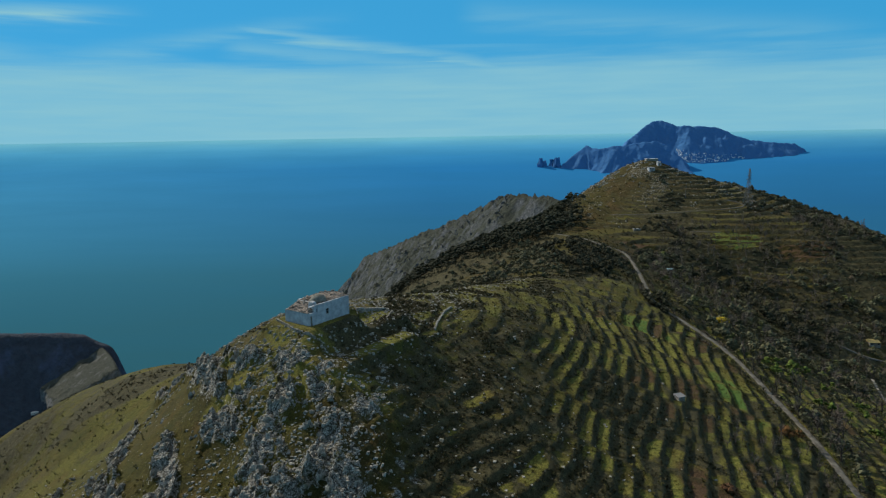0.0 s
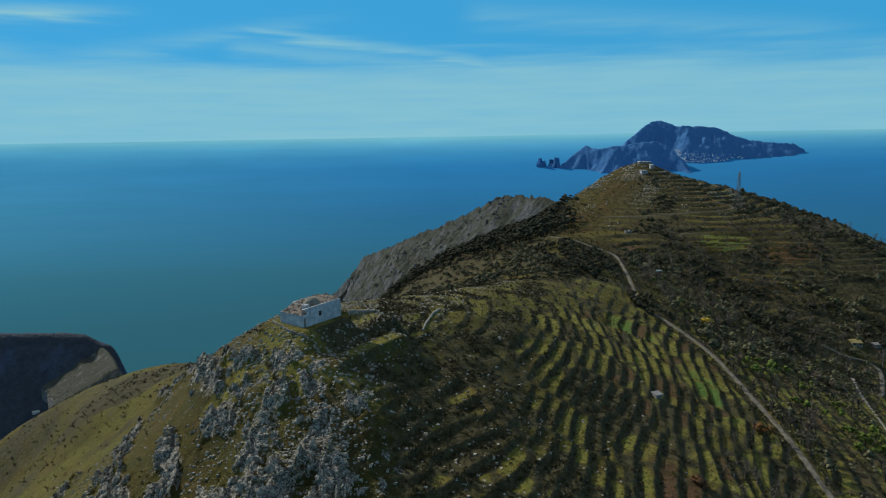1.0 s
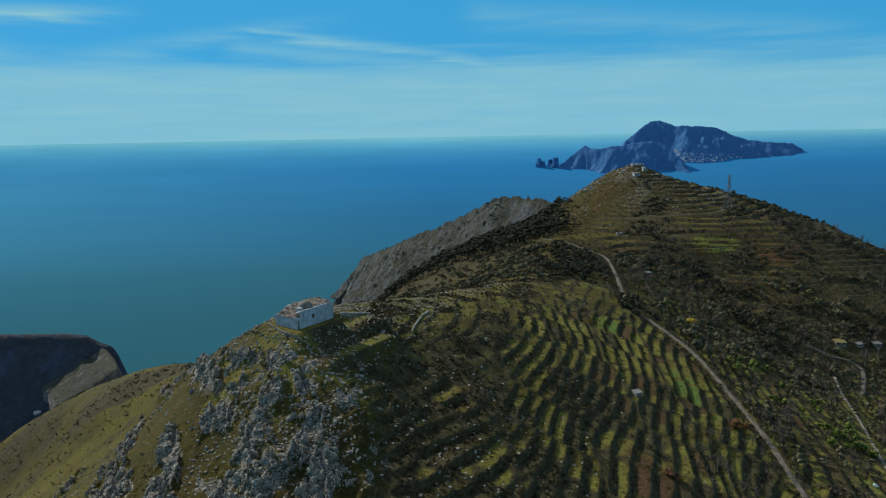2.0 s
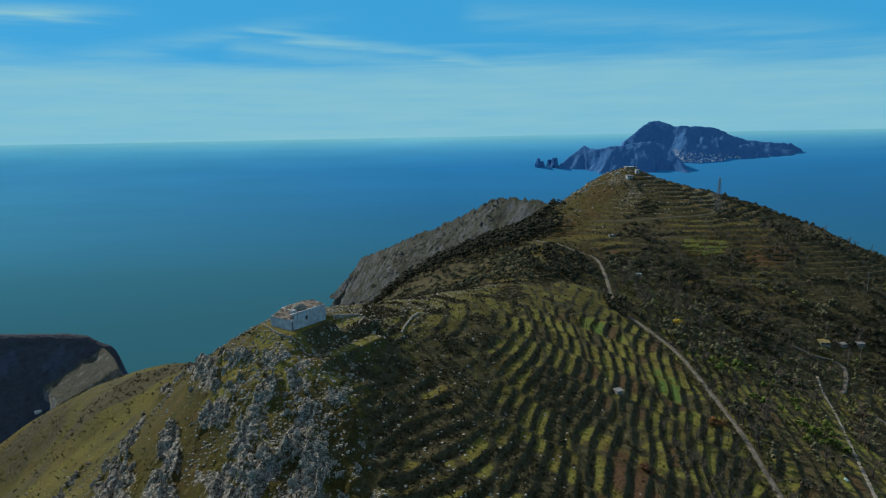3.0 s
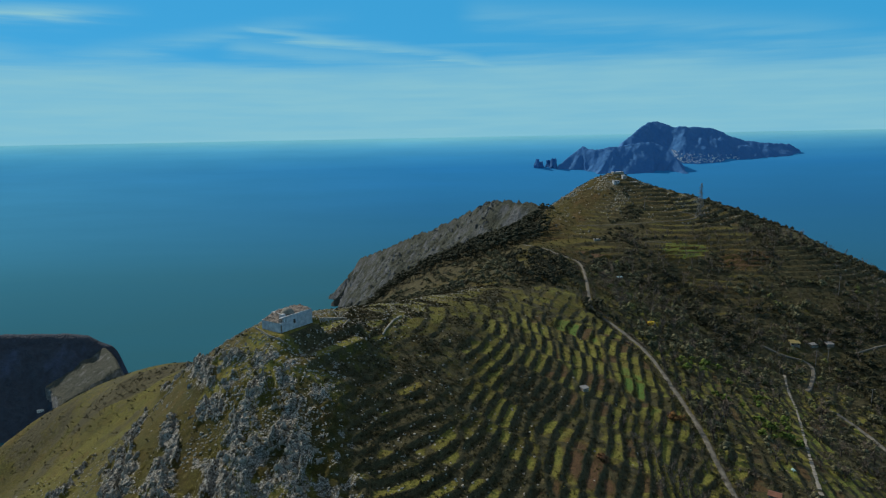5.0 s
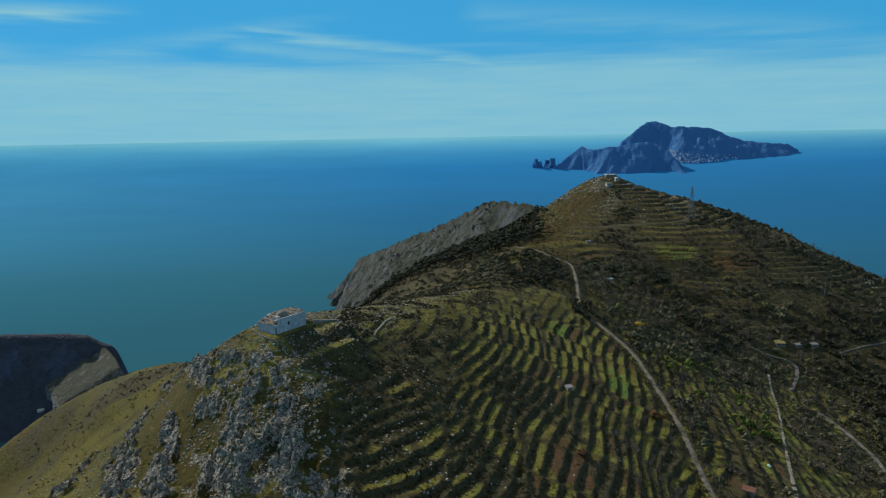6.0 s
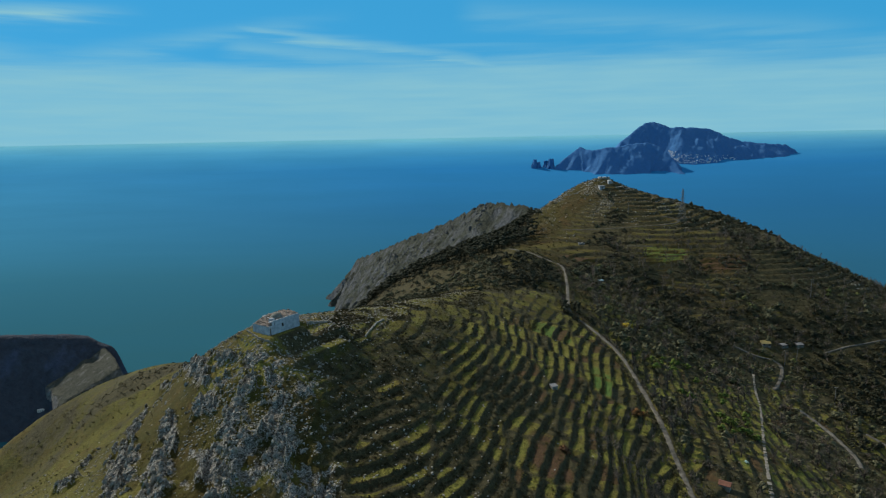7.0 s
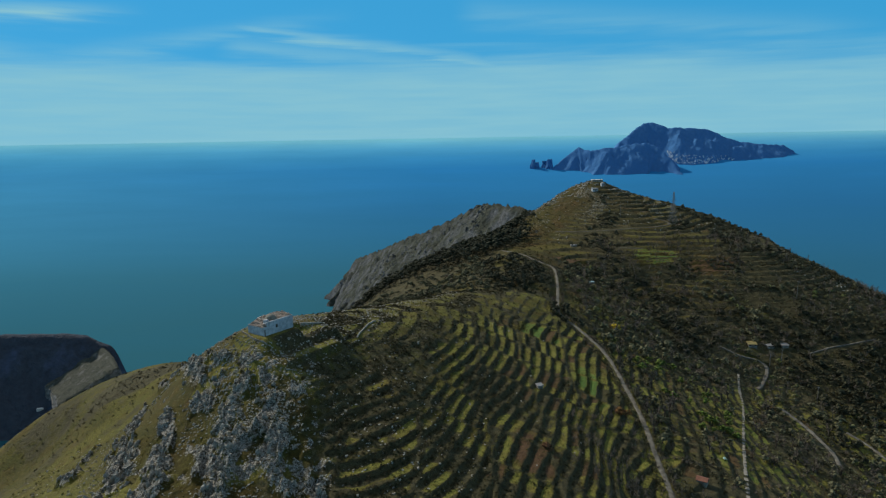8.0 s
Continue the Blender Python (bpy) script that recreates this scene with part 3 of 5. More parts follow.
def land(x, y):
    """Height of the ground, and its cover: rock, lush grass (above 1: a fresh green crop), bare soil, scrub."""
    x, y = np.asarray(x, float), np.asarray(y, float)
    h = lie(x, y)
    reach = smooth(1.1, 0.8, np.hypot((x - 80) / 420, (y - 250) / 330))
    t, broad = terraced(x, y)
    hs, wall, k, cell, gap = steps(h, x, y, broad)
    crown = smooth(-12, 4, y - np.minimum(172 + 1.4 * (x - 24), 211 + 0.44 * (x - 52))) * (y < 262) * (x < 110) * smooth(-46, -26, x)
    core = smooth(15, 30, x + 14 * fbm(x, y, 20, 2)) * (1 - crown) * (y < 262)
    t = t * np.where(broad, 0.7 + 0.3 * smooth(-0.12, 0.1, fbm(x, y + 70, 30, 3)), 1 - 0.62 * crown) * (1 - 0.55 * gap * (1 - broad))
    # plots gone wild on the shoulder: their steps slumped, their grass lost to scrub
    wild = (1 - broad) * (1 - crown) * smooth(31, 12, x - 0.18 * (y - 120) + 12 * fbm(x + 5, y, 16, 2)) * smooth(-20, -8, x) * smooth(-0.16, -0.02, fbm(x + 5, y + 8, 13, 3)) * (0.1 + 0.9 * smooth(98, 114, y)) * smooth(176, 160, y)
    t = t * (1 - 0.8 * wild)
    h1 = h + t * (hs - h) + wild * 0.9 * (ridged(x, y, 5, 3) - 0.5)
    ribs, strewn = rockiness(x, y)
    h1 = h1 + ribs * (0.5 + strata(x, y)) + strewn * (1 - ribs) * (2.2 * (ridged(x + 0.28 * y, 0.5 * y, 6, 3) - 0.55) + 1.1 * (ridged(x, y, 2.4, 2) - 0.5)) + reach * (0.8 * fbm(x, y, 7, 3) * (1 - 0.75 * t) + 0.5 * crown * fbm(x, y, 4, 2))
    # the lane is cut level, the chapel stands on a levelled yard
    d, (zr,), _ = along(ROAD, x, y)
    w = 1 - smooth(1.6, 4.5, d)
    h1 = h1 * (1 - w) + (zr - 0.05) * w
    for line, half in [(b, 1.3) for b in BYWAYS] + [(STAIR, 1.0)]:
        w = 1 - smooth(half, half + 1.8, along(line, x, y)[0])
        h1 = h1 * (1 - w) + h * w
    u, v = paddock(x, y)
    # a steep bank drops from the chapel's shaded side to a grass terrace
    bank = CHAPEL_FLOOR - 4.6 * smooth(-1.2, -7.2, v) - 2.4 * smooth(-11.6, -13.2, v) - 0.25 * np.maximum(-13.2 - v, 0)
    ends = smooth(-5, 0, u) * (1 - smooth(18, 24, u)) * (v < -0.4) * (1 - smooth(-12, -20, v))
    h1 = h1 + (bank - h1) * ends
    far_u, far_v = np.maximum(np.maximum(-0.8 - u, u - 12), 0), np.maximum(np.maximum(-0.4 - v, v - 9.5), 0)
    w = 1 - smooth(0.0, np.where(v < 0, 1.6, 4.0), np.hypot(far_u, far_v))
    h1 = h1 * (1 - w) + CHAPEL_FLOOR * w
    lawn = smooth(11, 13, u) * (1 - smooth(24, 27, u)) * smooth(-5.6, -4.6, v) * (1 - smooth(2, 5, v))
    h1 = h1 * (1 - lawn) + 411.2 * lawn
    # what grows on each plot of each terrace
    tread = t * (1 - wall)
    field, kind = LATTICE[(k * 7) & 255, (cell + 3 * np.floor((y + 6 * fbm(x, y, 25, 2)) / 15).astype(int)) & 255], LATTICE[(k * 11) & 255, (cell + 31) & 255]
    near = (1 - broad) * (y < 262)
    wooded = smooth(96, 125, x - 0.25 * np.maximum(y - 250, 0)) * (1 - smooth(290, 335, y)) + smooth(235, 262, y - 0.1 * x) * (1 - smooth(60, 90, x))
    weeds = smooth(0.03, 0.14, fbm(x, y + 40, 24, 3))
    lush = near * tread * core * np.where(field > 0.24 + 0.05 * (x < 60), 0.98, 0.2) * (1 - 0.7 * weeds * (x < 62))
    lush = lush * (1 - 0.8 * smooth(0.0, 0.1, fbm(x + 13, y, 11, 3)) * (0.35 + 0.65 * smooth(150, 105, y)))
    side = near * (1 - core) * (1 - crown)
    lush = lush + side * tread * (field > 0.4) * (0.15 + 0.75 * smooth(-10, 0, x)) * smooth(-0.1, 0.03, fbm(x + 70, y, 11, 3))
    lush = lush + near * crown * (0.26 + 0.5 * smooth(-0.08, 0.12, fbm(x, y, 9, 3)))
    lush = lush * (1 - 0.8 * wild) + 0.3 * wild * smooth(0.08, 0.2, fbm(x, y + 60, 5, 3))
    bare = near * core * tread * (field < 0.13) * (x > 36) * 0.75
    rust = smooth(1.2, 0.8, np.hypot((x - 52) / 9, (y - 106) / 11) + 0.8 * fbm(x, y, 8, 2))
    bare = np.maximum(bare, 0.9 * rust * tread * near)
    lush = lush * (1 - rust)
    # bright crops by the lane, glades in the valley, plots of the far hill, the lawn and turf about the chapel
    crop = smooth(1.2, 0.85, np.hypot((x - 66) / 10, (y - 203) / 8)) * (field > 0.3) + smooth(1.2, 0.85, np.hypot((x - 81) / 5, (y - 165) / 15)) * (field > 0.25)
    lush = lush + 0.8 * crop * tread * near
    glade = glades(x, y)
    plot = smooth(1.15, 0.9, np.hypot((x - 172) / 15, (y - 360) / 8)) * 1.9 * (0.2 + 0.8 * smooth(0.3, 0.5, (y + 2 * fbm(x, y, 20, 2)) / 2.7 % 1)) + 0.32 * smooth(1.2, 0.8, np.hypot((x - 108) / 22, (y - 378) / 14))
    dug = np.maximum(smooth(1.25, 0.8, np.hypot((x - 204) / 17, (y - 346) / 8)), smooth(1.2, 0.8, np.hypot((x - 113) / 12, (y - 355) / 5)))
    lush = np.maximum(lush, plot * np.where(broad, 1 - wall, 1))
    lush = np.maximum(lush, 1.1 * glade)
    lush = np.maximum(lush, broad * tread * np.where(field > 0.45, 0.47, 0.16) * smooth(0.16, -0.04, fbm(x, y + 11, 26, 3)))
    bare = np.maximum(bare, broad * (1 - wall) * np.maximum(0.85 * dug, 0.3 * (kind < 0.16)))
    strip = smooth(-1, 4, u) * (1 - smooth(17, 21, u)) * smooth(-12, -11.2, v) * (1 - smooth(-8.8, -7.6, v))
    turf = smooth(-74, -56, x) * (1 - smooth(-14, -6, x)) * smooth(60, 68, y) * (1 - smooth(118, 124, y)) * smooth(-0.05, 0.12, fbm(x + 3, y, 8, 3))
    meadow = (1 - smooth(-70, -40, x)) * (0.3 + 0.5 * smooth(-0.12, 0.12, fbm(x, y + 5, 30, 3)))
    lush = np.maximum(lush, np.maximum(np.maximum(0.9 * lawn, 0.62 * meadow), np.maximum(0.8 * strip, 0.75 * turf)))
    # scrub: along terrace walls and plot edges, on idle plots, in clumps
    scrub = np.clip(near * t * (0.85 * wall + 0.6 * gap) + near * core * tread * 0.5 * smooth(0.0, 0.1, fbm(x + 13, y, 11, 3)) * (0.35 + 0.65 * smooth(150, 105, y)) + side * (0.18 + 0.22 * smooth(-14, 2, x) + 0.24 * smooth(-0.1, 0.1, fbm(x, y + 15, 14, 3))) * (1 - 0.85 * tread * (lush > 0.3)) + near * core * weeds * (x < 62) * 0.6 + near * crown * (0.16 + 0.6 * smooth(0.0, 0.12, fbm(x, y + 90, 9, 3))) + near * core * tread * ((field > 0.13) & (field < 0.24)) * 0.42 + 0.45 * wooded * smooth(-0.12, 0.02, fbm(x, y, 34, 3)) * (1 - glade), 0, 1)
    scrub = scrub * (1 - 0.75 * np.clip(ribs + 0.5 * strewn, 0, 1)) * np.where(x < -18, 0.3, 1) * (1 - 0.9 * np.maximum(lawn, strip)) * (1 - np.minimum(crop, 1))
    distant = np.clip(smooth(560, 640, y) + smooth(-330, -400, x), 0, 1)
    top = smooth(395, 440, y) * (1 - distant)
    rock = np.clip(0.52 * ribs + strewn * (1 - ribs) * (0.08 + 0.44 * smooth(-0.03, 0.12, fbm(x, y + 3, 3, 3))) + 0.3 * top * smooth(-0.05, 0.15, fbm(x, y, 20, 3)), 0, 1)
    # scrub cover on the bank, put in to deepen the chapel's shadow by colour
    shade = smooth(-1, 4, u) * (1 - smooth(20, 30, u)) * smooth(-8.4, -7.4, v) * (1 - smooth(-2.2, -1.4, v))
    brush = smooth(1.2, 0.7, np.hypot((x + 92) / 34, (y - 180) / 9) + 0.8 * fbm(x, y, 9, 3))
    scrub = np.maximum(scrub, (1 - smooth(-56, -34, x)) * (0.06 + 0.2 * smooth(-0.02, 0.14, fbm(x, y + 77, 6, 3)) + 0.3 * smooth(-0.1, 0.12, fbm(x + 9, y, 19, 3)) * smooth(110, 180, y)) * (1 - ribs))
    scrub = np.maximum(scrub * (1 - 0.45 * wild), wild * (0.34 + 0.42 * smooth(-0.12, 0.08, fbm(x + 2, y, 5, 3))))
    scrub = np.maximum(scrub, np.maximum(0.95 * shade, 0.9 * brush))
    flank = smooth(255, 285, y) * (1 - distant)
    clump = smooth(-0.06, 0.1, fbm(x, y + 11, 22, 4))
    scrub = np.maximum(scrub, flank * (0.12 + broad * t * wall * 0.8 + 0.34 * clump * smooth(470, 400, y + 0.3 * (190 - x)) + 0.2 * smooth(165, 205, x) * (1 - smooth(342, 366, y)) + 0.25 * smooth(218, 250, x)) * (1 - 0.85 * np.minimum(np.maximum(plot, dug), 1)))
    pines = smooth(-6, 10, (86 + 0.16 * (y - 400) - 0.9 * np.maximum(392 - y, 0)) - x) * smooth(330, 362, y + 0.35 * x) * (1 - distant)
    scrub = np.maximum(scrub, pines)
    lush = lush * (1 - pines)
    bare = bare * (1 - w) + 0.03 * top + 0.05 * smooth(250, 300, y)
    return h1, rock, np.clip(lush + 0.3 * wooded * smooth(0.02, -0.1, fbm(x, y, 20, 3)) * (x > 60), 0, 2), bare, np.clip(scrub + 0.1 * top, 0, 1)


def spaced(*runs):
    """Coordinates from runs of (start, end, step)."""
    return np.concatenate([np.arange(a, b - 1e-6, (b - a) / round((b - a) / s)) for a, b, s in runs] + [[runs[-1][1]]])


def sheet(name, xs, ys, fn, mat, smooth_shade=True):
    """One mesh over the grid of xs and ys; fn gives heights and land cover."""
    gx, gy = np.meshgrid(xs, ys)
    gx, gy = gx.ravel(), gy.ravel()
    out = fn(gx, gy)
    z, cover = out[0], out[1:]
    nx, ny = len(xs), len(ys)
    i = (np.arange(ny - 1)[:, None] * nx + np.arange(nx - 1)[None]).ravel()
    quads = np.stack([i, i + 1, i + nx + 1, i + nx], 1)
    quads = quads[z[quads].max(1) > -12]
    me = bpy.data.meshes.new(name)
    me.vertices.add(len(gx))
    me.vertices.foreach_set("co", np.stack([gx, gy, z], 1).ravel())
    me.loops.add(quads.size)
    me.loops.foreach_set("vertex_index", quads.ravel())
    me.polygons.add(len(quads))
    me.polygons.foreach_set("loop_start", np.arange(len(quads)) * 4)
    me.update(calc_edges=True)
    me.polygons.foreach_set("use_smooth", np.full(len(quads), smooth_shade))
    if cover:
        me.polygons.foreach_set("use_smooth", cover[0][quads].mean(1) < 0.4)
        at = me.attributes.new("cover", "FLOAT_COLOR", "POINT")
        at.data.foreach_set("color", np.stack(cover, 1).astype(np.float32).ravel())
    me.materials.append(mat)
    return new(name, me)


XS = spaced((-420, -300, 12), (-300, -160, 4), (-160, -95, 1.3), (-95, 2, 0.46), (2, 104, 0.55), (104, 130, 0.9), (130, 300, 1.4), (300, 330, 2.5), (330, 480, 6), (480, 900, 30))
YS = spaced((-160, 40, 8), (40, 64, 1.2), (64, 130, 0.46), (130, 235, 0.62), (235, 320, 1.4), (320, 490, 1.05), (490, 500, 2), (500, 660, 6))
ground = tagged(sheet("ground", XS, YS, land, M_GROUND), "terraced green and rocky limestone hillside above the sea", "hillside", kind="structure")
tagged(sheet("headland", spaced((-420, 500, 4)), spaced((652, 1796, 4.5)), lambda x, y: (lie(x, y),), M_HEADLAND), "steep grey-brown headland running down to the sea", "headland", kind="structure")
tagged(sheet("cape", spaced((-1500, -760, 12), (-760, -412, 4)), spaced((560, 1260, 5)), lambda x, y: (lie(x, y),), M_CAPE), "flat-topped cape with a cliff end across the bay, darkened for shade and haze", "cape", kind="structure")
tagged(sheet("bluff", spaced((-690, -465, 3)), spaced((865, 1030, 3)), bluff, M_BLUFF), "cliff at the end of the cape, paled for sunlight", "cliff", kind="structure")


def part(name, bm, mat, parent=None, label="", smooth_shade=False):
    """Link a bmesh as one mesh object, under a thing where one is given."""
    me = bpy.data.meshes.new(name)
    bm.to_mesh(me)
    bm.free()
    me.materials.append(mat)
    if smooth_shade:
        me.polygons.foreach_set("use_smooth", np.full(len(me.polygons), True))
    ob = new(name, me)
    ob.parent = parent
    return tagged(ob, label)


def box(bm, x0, y0, z0, x1, y1, z1):
    m = Matrix.LocRotScale(((x0 + x1) / 2, (y0 + y1) / 2, (z0 + z1) / 2), None, (x1 - x0, y1 - y0, z1 - z0))
    return bmesh.ops.create_cube(bm, size=1, matrix=m)["verts"]


def at_ground(x, y):
    return float(land(np.array([x]), np.array([y]))[0][0])


# ---- sea: level water, which far out lifts to the horizon ----
def swell(x, y):
    return (463 * np.maximum(0.0, (y - 2400) / 2540) ** 2,)


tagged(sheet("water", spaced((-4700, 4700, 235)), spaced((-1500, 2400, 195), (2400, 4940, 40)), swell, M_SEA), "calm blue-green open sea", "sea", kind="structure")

# ---- the island on the horizon ----
ISLE_MAIN = [(1233, 4344, 300), (1327, 4469, 419), (1401, 4510, 458), (1488, 4576, 521), (1573, 4611, 553), (1637, 4593, 536), (1710, 4565, 510), (1869, 4559, 504), (1999, 4559, 489), (2065, 4540, 460), (2136, 4510, 419), (2276, 4505, 394), (2419, 4507, 376), (2538, 4517, 370), (2588, 4486, 330), (2609, 4466, 286)]
ISLE_CAPE = [(800, 4215, 233), (824, 4242, 263), (903, 4283, 320), (1000, 4325, 386), (1071, 4270, 359), (1164, 4265, 376), (1243, 4272, 383), (1344, 4289, 399), (1479, 4294, 404), (1542, 4255, 366), (1596, 4185, 300), (1617, 4104, 223)]


def isle(x, y):
    d, (zc,), side = along(ISLE_MAIN, x, y)
    main = zc - 0.97 * np.maximum(d - 4, 0) + 70 * (ridged(x, y, 240, 5) - 0.62) * smooth(6, 90, d) + 14 * (ridged(x, y, 55, 3) - 0.6)
    d, (zc,), side = along(ISLE_CAPE, x, y)
    cape = zc - np.where(side > 0, 0.97, 0.9) * np.maximum(d - 3, 0) + 50 * (ridged(x, y, 170, 5) - 0.62) * smooth(4, 60, d) + 12 * (ridged(x, y, 45, 3) - 0.6)
    return (np.maximum(main, cape) + 5 * fbm(x, y, 25, 3),)


tagged(sheet("distant_island", spaced((700, 2740, 7)), spaced((3980, 4760, 7)), isle, M_ISLAND), "mountainous island with steep cliffs in the sea, tinted blue for haze", "island", kind="structure")


# ---- roads ----
def finer(line, step):
    """Points along a polyline, about that far apart, with rounded corners."""
    pts = [Vector(p[:2]) for p in line]
    out = []
    for i in range(len(pts) - 1):
        a, b, c, d = pts[max(i - 1, 0)], pts[i], pts[i + 1], pts[min(i + 2, len(pts) - 1)]
        n = max(2, round((c - b).length / step))
        for k in range(n):
            t = k / n
            out.append(0.5 * ((2 * b) + (c - a) * t + (2 * a - 5 * b + 4 * c - d) * t * t + (3 * b - a - 3 * c + d) * t ** 3))
    return out + [pts[-1]]


def ribbon(name, line, width, mat, label, category, lift=0.1, step=1.5):
    """A strip of road laid on the ground, with a slight camber and ragged edges."""
    pts = finer(line, step)
    r = random.Random(len(pts))
    xy, rows = [], 5
    for i, p in enumerate(pts):
        d = (pts[min(i + 1, len(pts) - 1)] - pts[max(i - 1, 0)]).normalized()
        s = Vector((d.y, -d.x))
        for k in range(rows):
            q = p + s * width * (k / (rows - 1) - 0.5) * (1 + (r.uniform(-0.28, 0.2) if k in (0, rows - 1) else 0))
            xy.append((q.x, q.y))
    xy = np.array(xy)
    z = land(xy[:, 0], xy[:, 1])[0].reshape(-1, rows)
    z = np.repeat(z.max(1)[:, None], rows, 1) + lift - np.array([0.12, 0, 0.03, 0, 0.12])
    bm = bmesh.new()
    vs = [bm.verts.new((x, y, h)) for (x, y), h in zip(xy, z.ravel())]
    for i in range(len(pts) - 1):
        for k in range(rows - 1):
            a = i * rows + k
            bm.faces.new((vs[a], vs[a + rows], vs[a + rows + 1], vs[a + 1]))
    edge = [e for e in bm.edges if e.is_boundary]
    low = bmesh.ops.extrude_edge_only(bm, edges=edge)["geom"]
    for v in low:
        if isinstance(v, bmesh.types.BMVert):
            v.co.z -= 0.5
    bmesh.ops.recalc_face_normals(bm, faces=bm.faces)
    return tagged(part(name, bm, mat, smooth_shade=True), label, category, kind="structure")


ribbon("road", ROAD, 1.85, M_ROAD, "narrow pale concrete lane winding down the hill", "lane")
for b, w in zip(BYWAYS, (1.9, 1.9, 1.9, 1.2, 1.0, 0.7, 0.6)):
    ribbon("track", b, w, M_ROAD, "short pale gravel track on the hillside", "track")

# ---- the stepped path ----
stair = tagged(new("stepped_path"), "pale stone stepped footpath climbing between the trees", "footpath")
pts = finer(STAIR, 2.9)
stair.location = (pts[-1].x, pts[-1].y, at_ground(pts[-1].x, pts[-1].y))
bm = bmesh.new()
for v in box(bm, -1.0, -1.1, -0.5, 1.0, 1.1, 0.2):
    v.co += Vector((noise.noise(v.co * 3) * 0.12, noise.noise(v.co * 5) * 0.1, 0))
step_mesh = bpy.data.meshes.new("step")
bmesh.ops.bevel(bm, geom=bm.edges[:], offset=0.04, segments=1, affect="EDGES")
bm.to_mesh(step_mesh)
bm.free()
step_mesh.materials.append(M_SLAB)
rr = random.Random(5)
for a, b in zip(pts, pts[1:]):
    d = b - a
    ob = new("step", step_mesh)
    ob.parent = stair
    ob.matrix_basis = pose(a.x - stair.location.x, a.y - stair.location.y, at_ground(a.x, a.y) + 0.04 - stair.location.z, 0, rr.uniform(-3, 3), math.degrees(math.atan2(d.y, d.x)) - 90 + rr.uniform(-8, 8))
    ob.scale = (rr.uniform(0.3, 0.65), rr.uniform(0.4, 1.1), 1)

# ---- the chapel ----
def outline(bm, pts, z0, z1):
    """A prism over a plan."""
    lo, hi = [bm.verts.new((x, y, z0)) for x, y in pts], [bm.verts.new((x, y, z1(x, y) if callable(z1) else z1)) for x, y in pts]
    n = len(pts)
    bm.faces.new(lo[::-1]), bm.faces.new(hi)
    for k in range(n):
        bm.faces.new((lo[k], lo[(k + 1) % n], hi[(k + 1) % n], hi[k]))


def wall_with_holes(bm, length, z0, z1, thick, holes):
    """An upright wall along u, from v = 0 inwards, with openings (u0, u1, low, high) right through it."""
    us = sorted({0, length, *[h[0] for h in holes], *[h[1] for h in holes]})
    for a, b in zip(us, us[1:]):
        cuts = [(h[2], h[3]) for h in holes if h[0] <= a and h[1] >= b]
        low = z0
        for c, d in sorted(cuts):
            box(bm, a, 0, low, b, thick, c)
            low = d
        box(bm, a, 0, low, b, thick, z1)
    bmesh.ops.remove_doubles(bm, verts=bm.verts[:], dist=0.001)


def rough_tiles(bm, u0, u1, v0, v1, height, seed):
    """Rows of worn curved tiles over a sloping roof; height gives z."""
    r = random.Random(seed)
    nu, nv = int((u1 - u0) / 0.24), int((v1 - v0) / 0.42)
    for i in range(nu):
        for j in range(nv):
            if r.random() < 0.07:
                continue
            u, v = u0 + (i + 0.5) * (u1 - u0) / nu, v0 + (j + 0.5) * (v1 - v0) / nv
            z = height(u, v) + r.uniform(0, 0.05)
            w, l = 0.13, 0.25
            p = [(u - w, v - l, z), (u - w * 0.5, v - l, z + 0.09), (u + w * 0.5, v - l, z + 0.09), (u + w, v - l, z)]
            z2 = height(u, v + 2 * l) + 0.03
            q = [(a, b + 2 * l, z2 + (c - z)) for a, b, c in p]
            a, b = [bm.verts.new(c) for c in p], [bm.verts.new(c) for c in q]
            for k in range(3):
                bm.faces.new((a[k], a[k + 1], b[k + 1], b[k]))
            bm.faces.new(a[::-1])


def rubble(bm, u0, u1, v0, v1, height, count, seed):
    """Fallen stones and broken tiles lying in heaps."""
    r = random.Random(seed)
    for _ in range(count):
        u, v, s = r.uniform(u0, u1), r.uniform(v0, v1), r.uniform(0.08, 0.3)
        heap = 0.35 * max(0, noise.noise(Vector((u * 0.7, v * 0.7, seed))))
        bmesh.ops.create_cube(bm, size=1, matrix=pose(u, v, height(u, v) + heap + 0.25 * s, r.uniform(-25, 25), r.uniform(-25, 25), r.uniform(0, 180)) @ Matrix.Diagonal((s, s * r.uniform(0.5, 1), s * r.uniform(0.5, 1.4), 1)))


U, V, H = 11.0, 7.2, 3.9     # length, depth, height of the main walls
ANNEX, EAVE = 3.4, 2.55      # the lower end: its length and its eaves
chapel = tagged(new("chapel"), "weathered whitewashed stone chapel with a low dome on the hilltop", "chapel")
chapel.matrix_world = pose(CHAPEL[0], CHAPEL[1], CHAPEL_FLOOR, 0, 0, CHAPEL_TURN)

bm = bmesh.new()
wall_with_holes(bm, U, -1.2, H, 0.5, [(4.4, 5.2, 1.5, 2.6), (1.75, 2.0, 2.5, 3.2), (9.6, 9.8, 3.2, 3.4), (0, 1.2, EAVE, H)])
part("wall", bm, M_WALL, chapel, "long whitewashed wall with a small window")
bm = bmesh.new()
box(bm, 0, 0.503, -1.2, 0.5, V - 0.503, EAVE)
bmesh.ops.remove_doubles(bm, verts=bm.verts[:], dist=0.001)
part("wall", bm, M_WALL, chapel)
bm = bmesh.new()
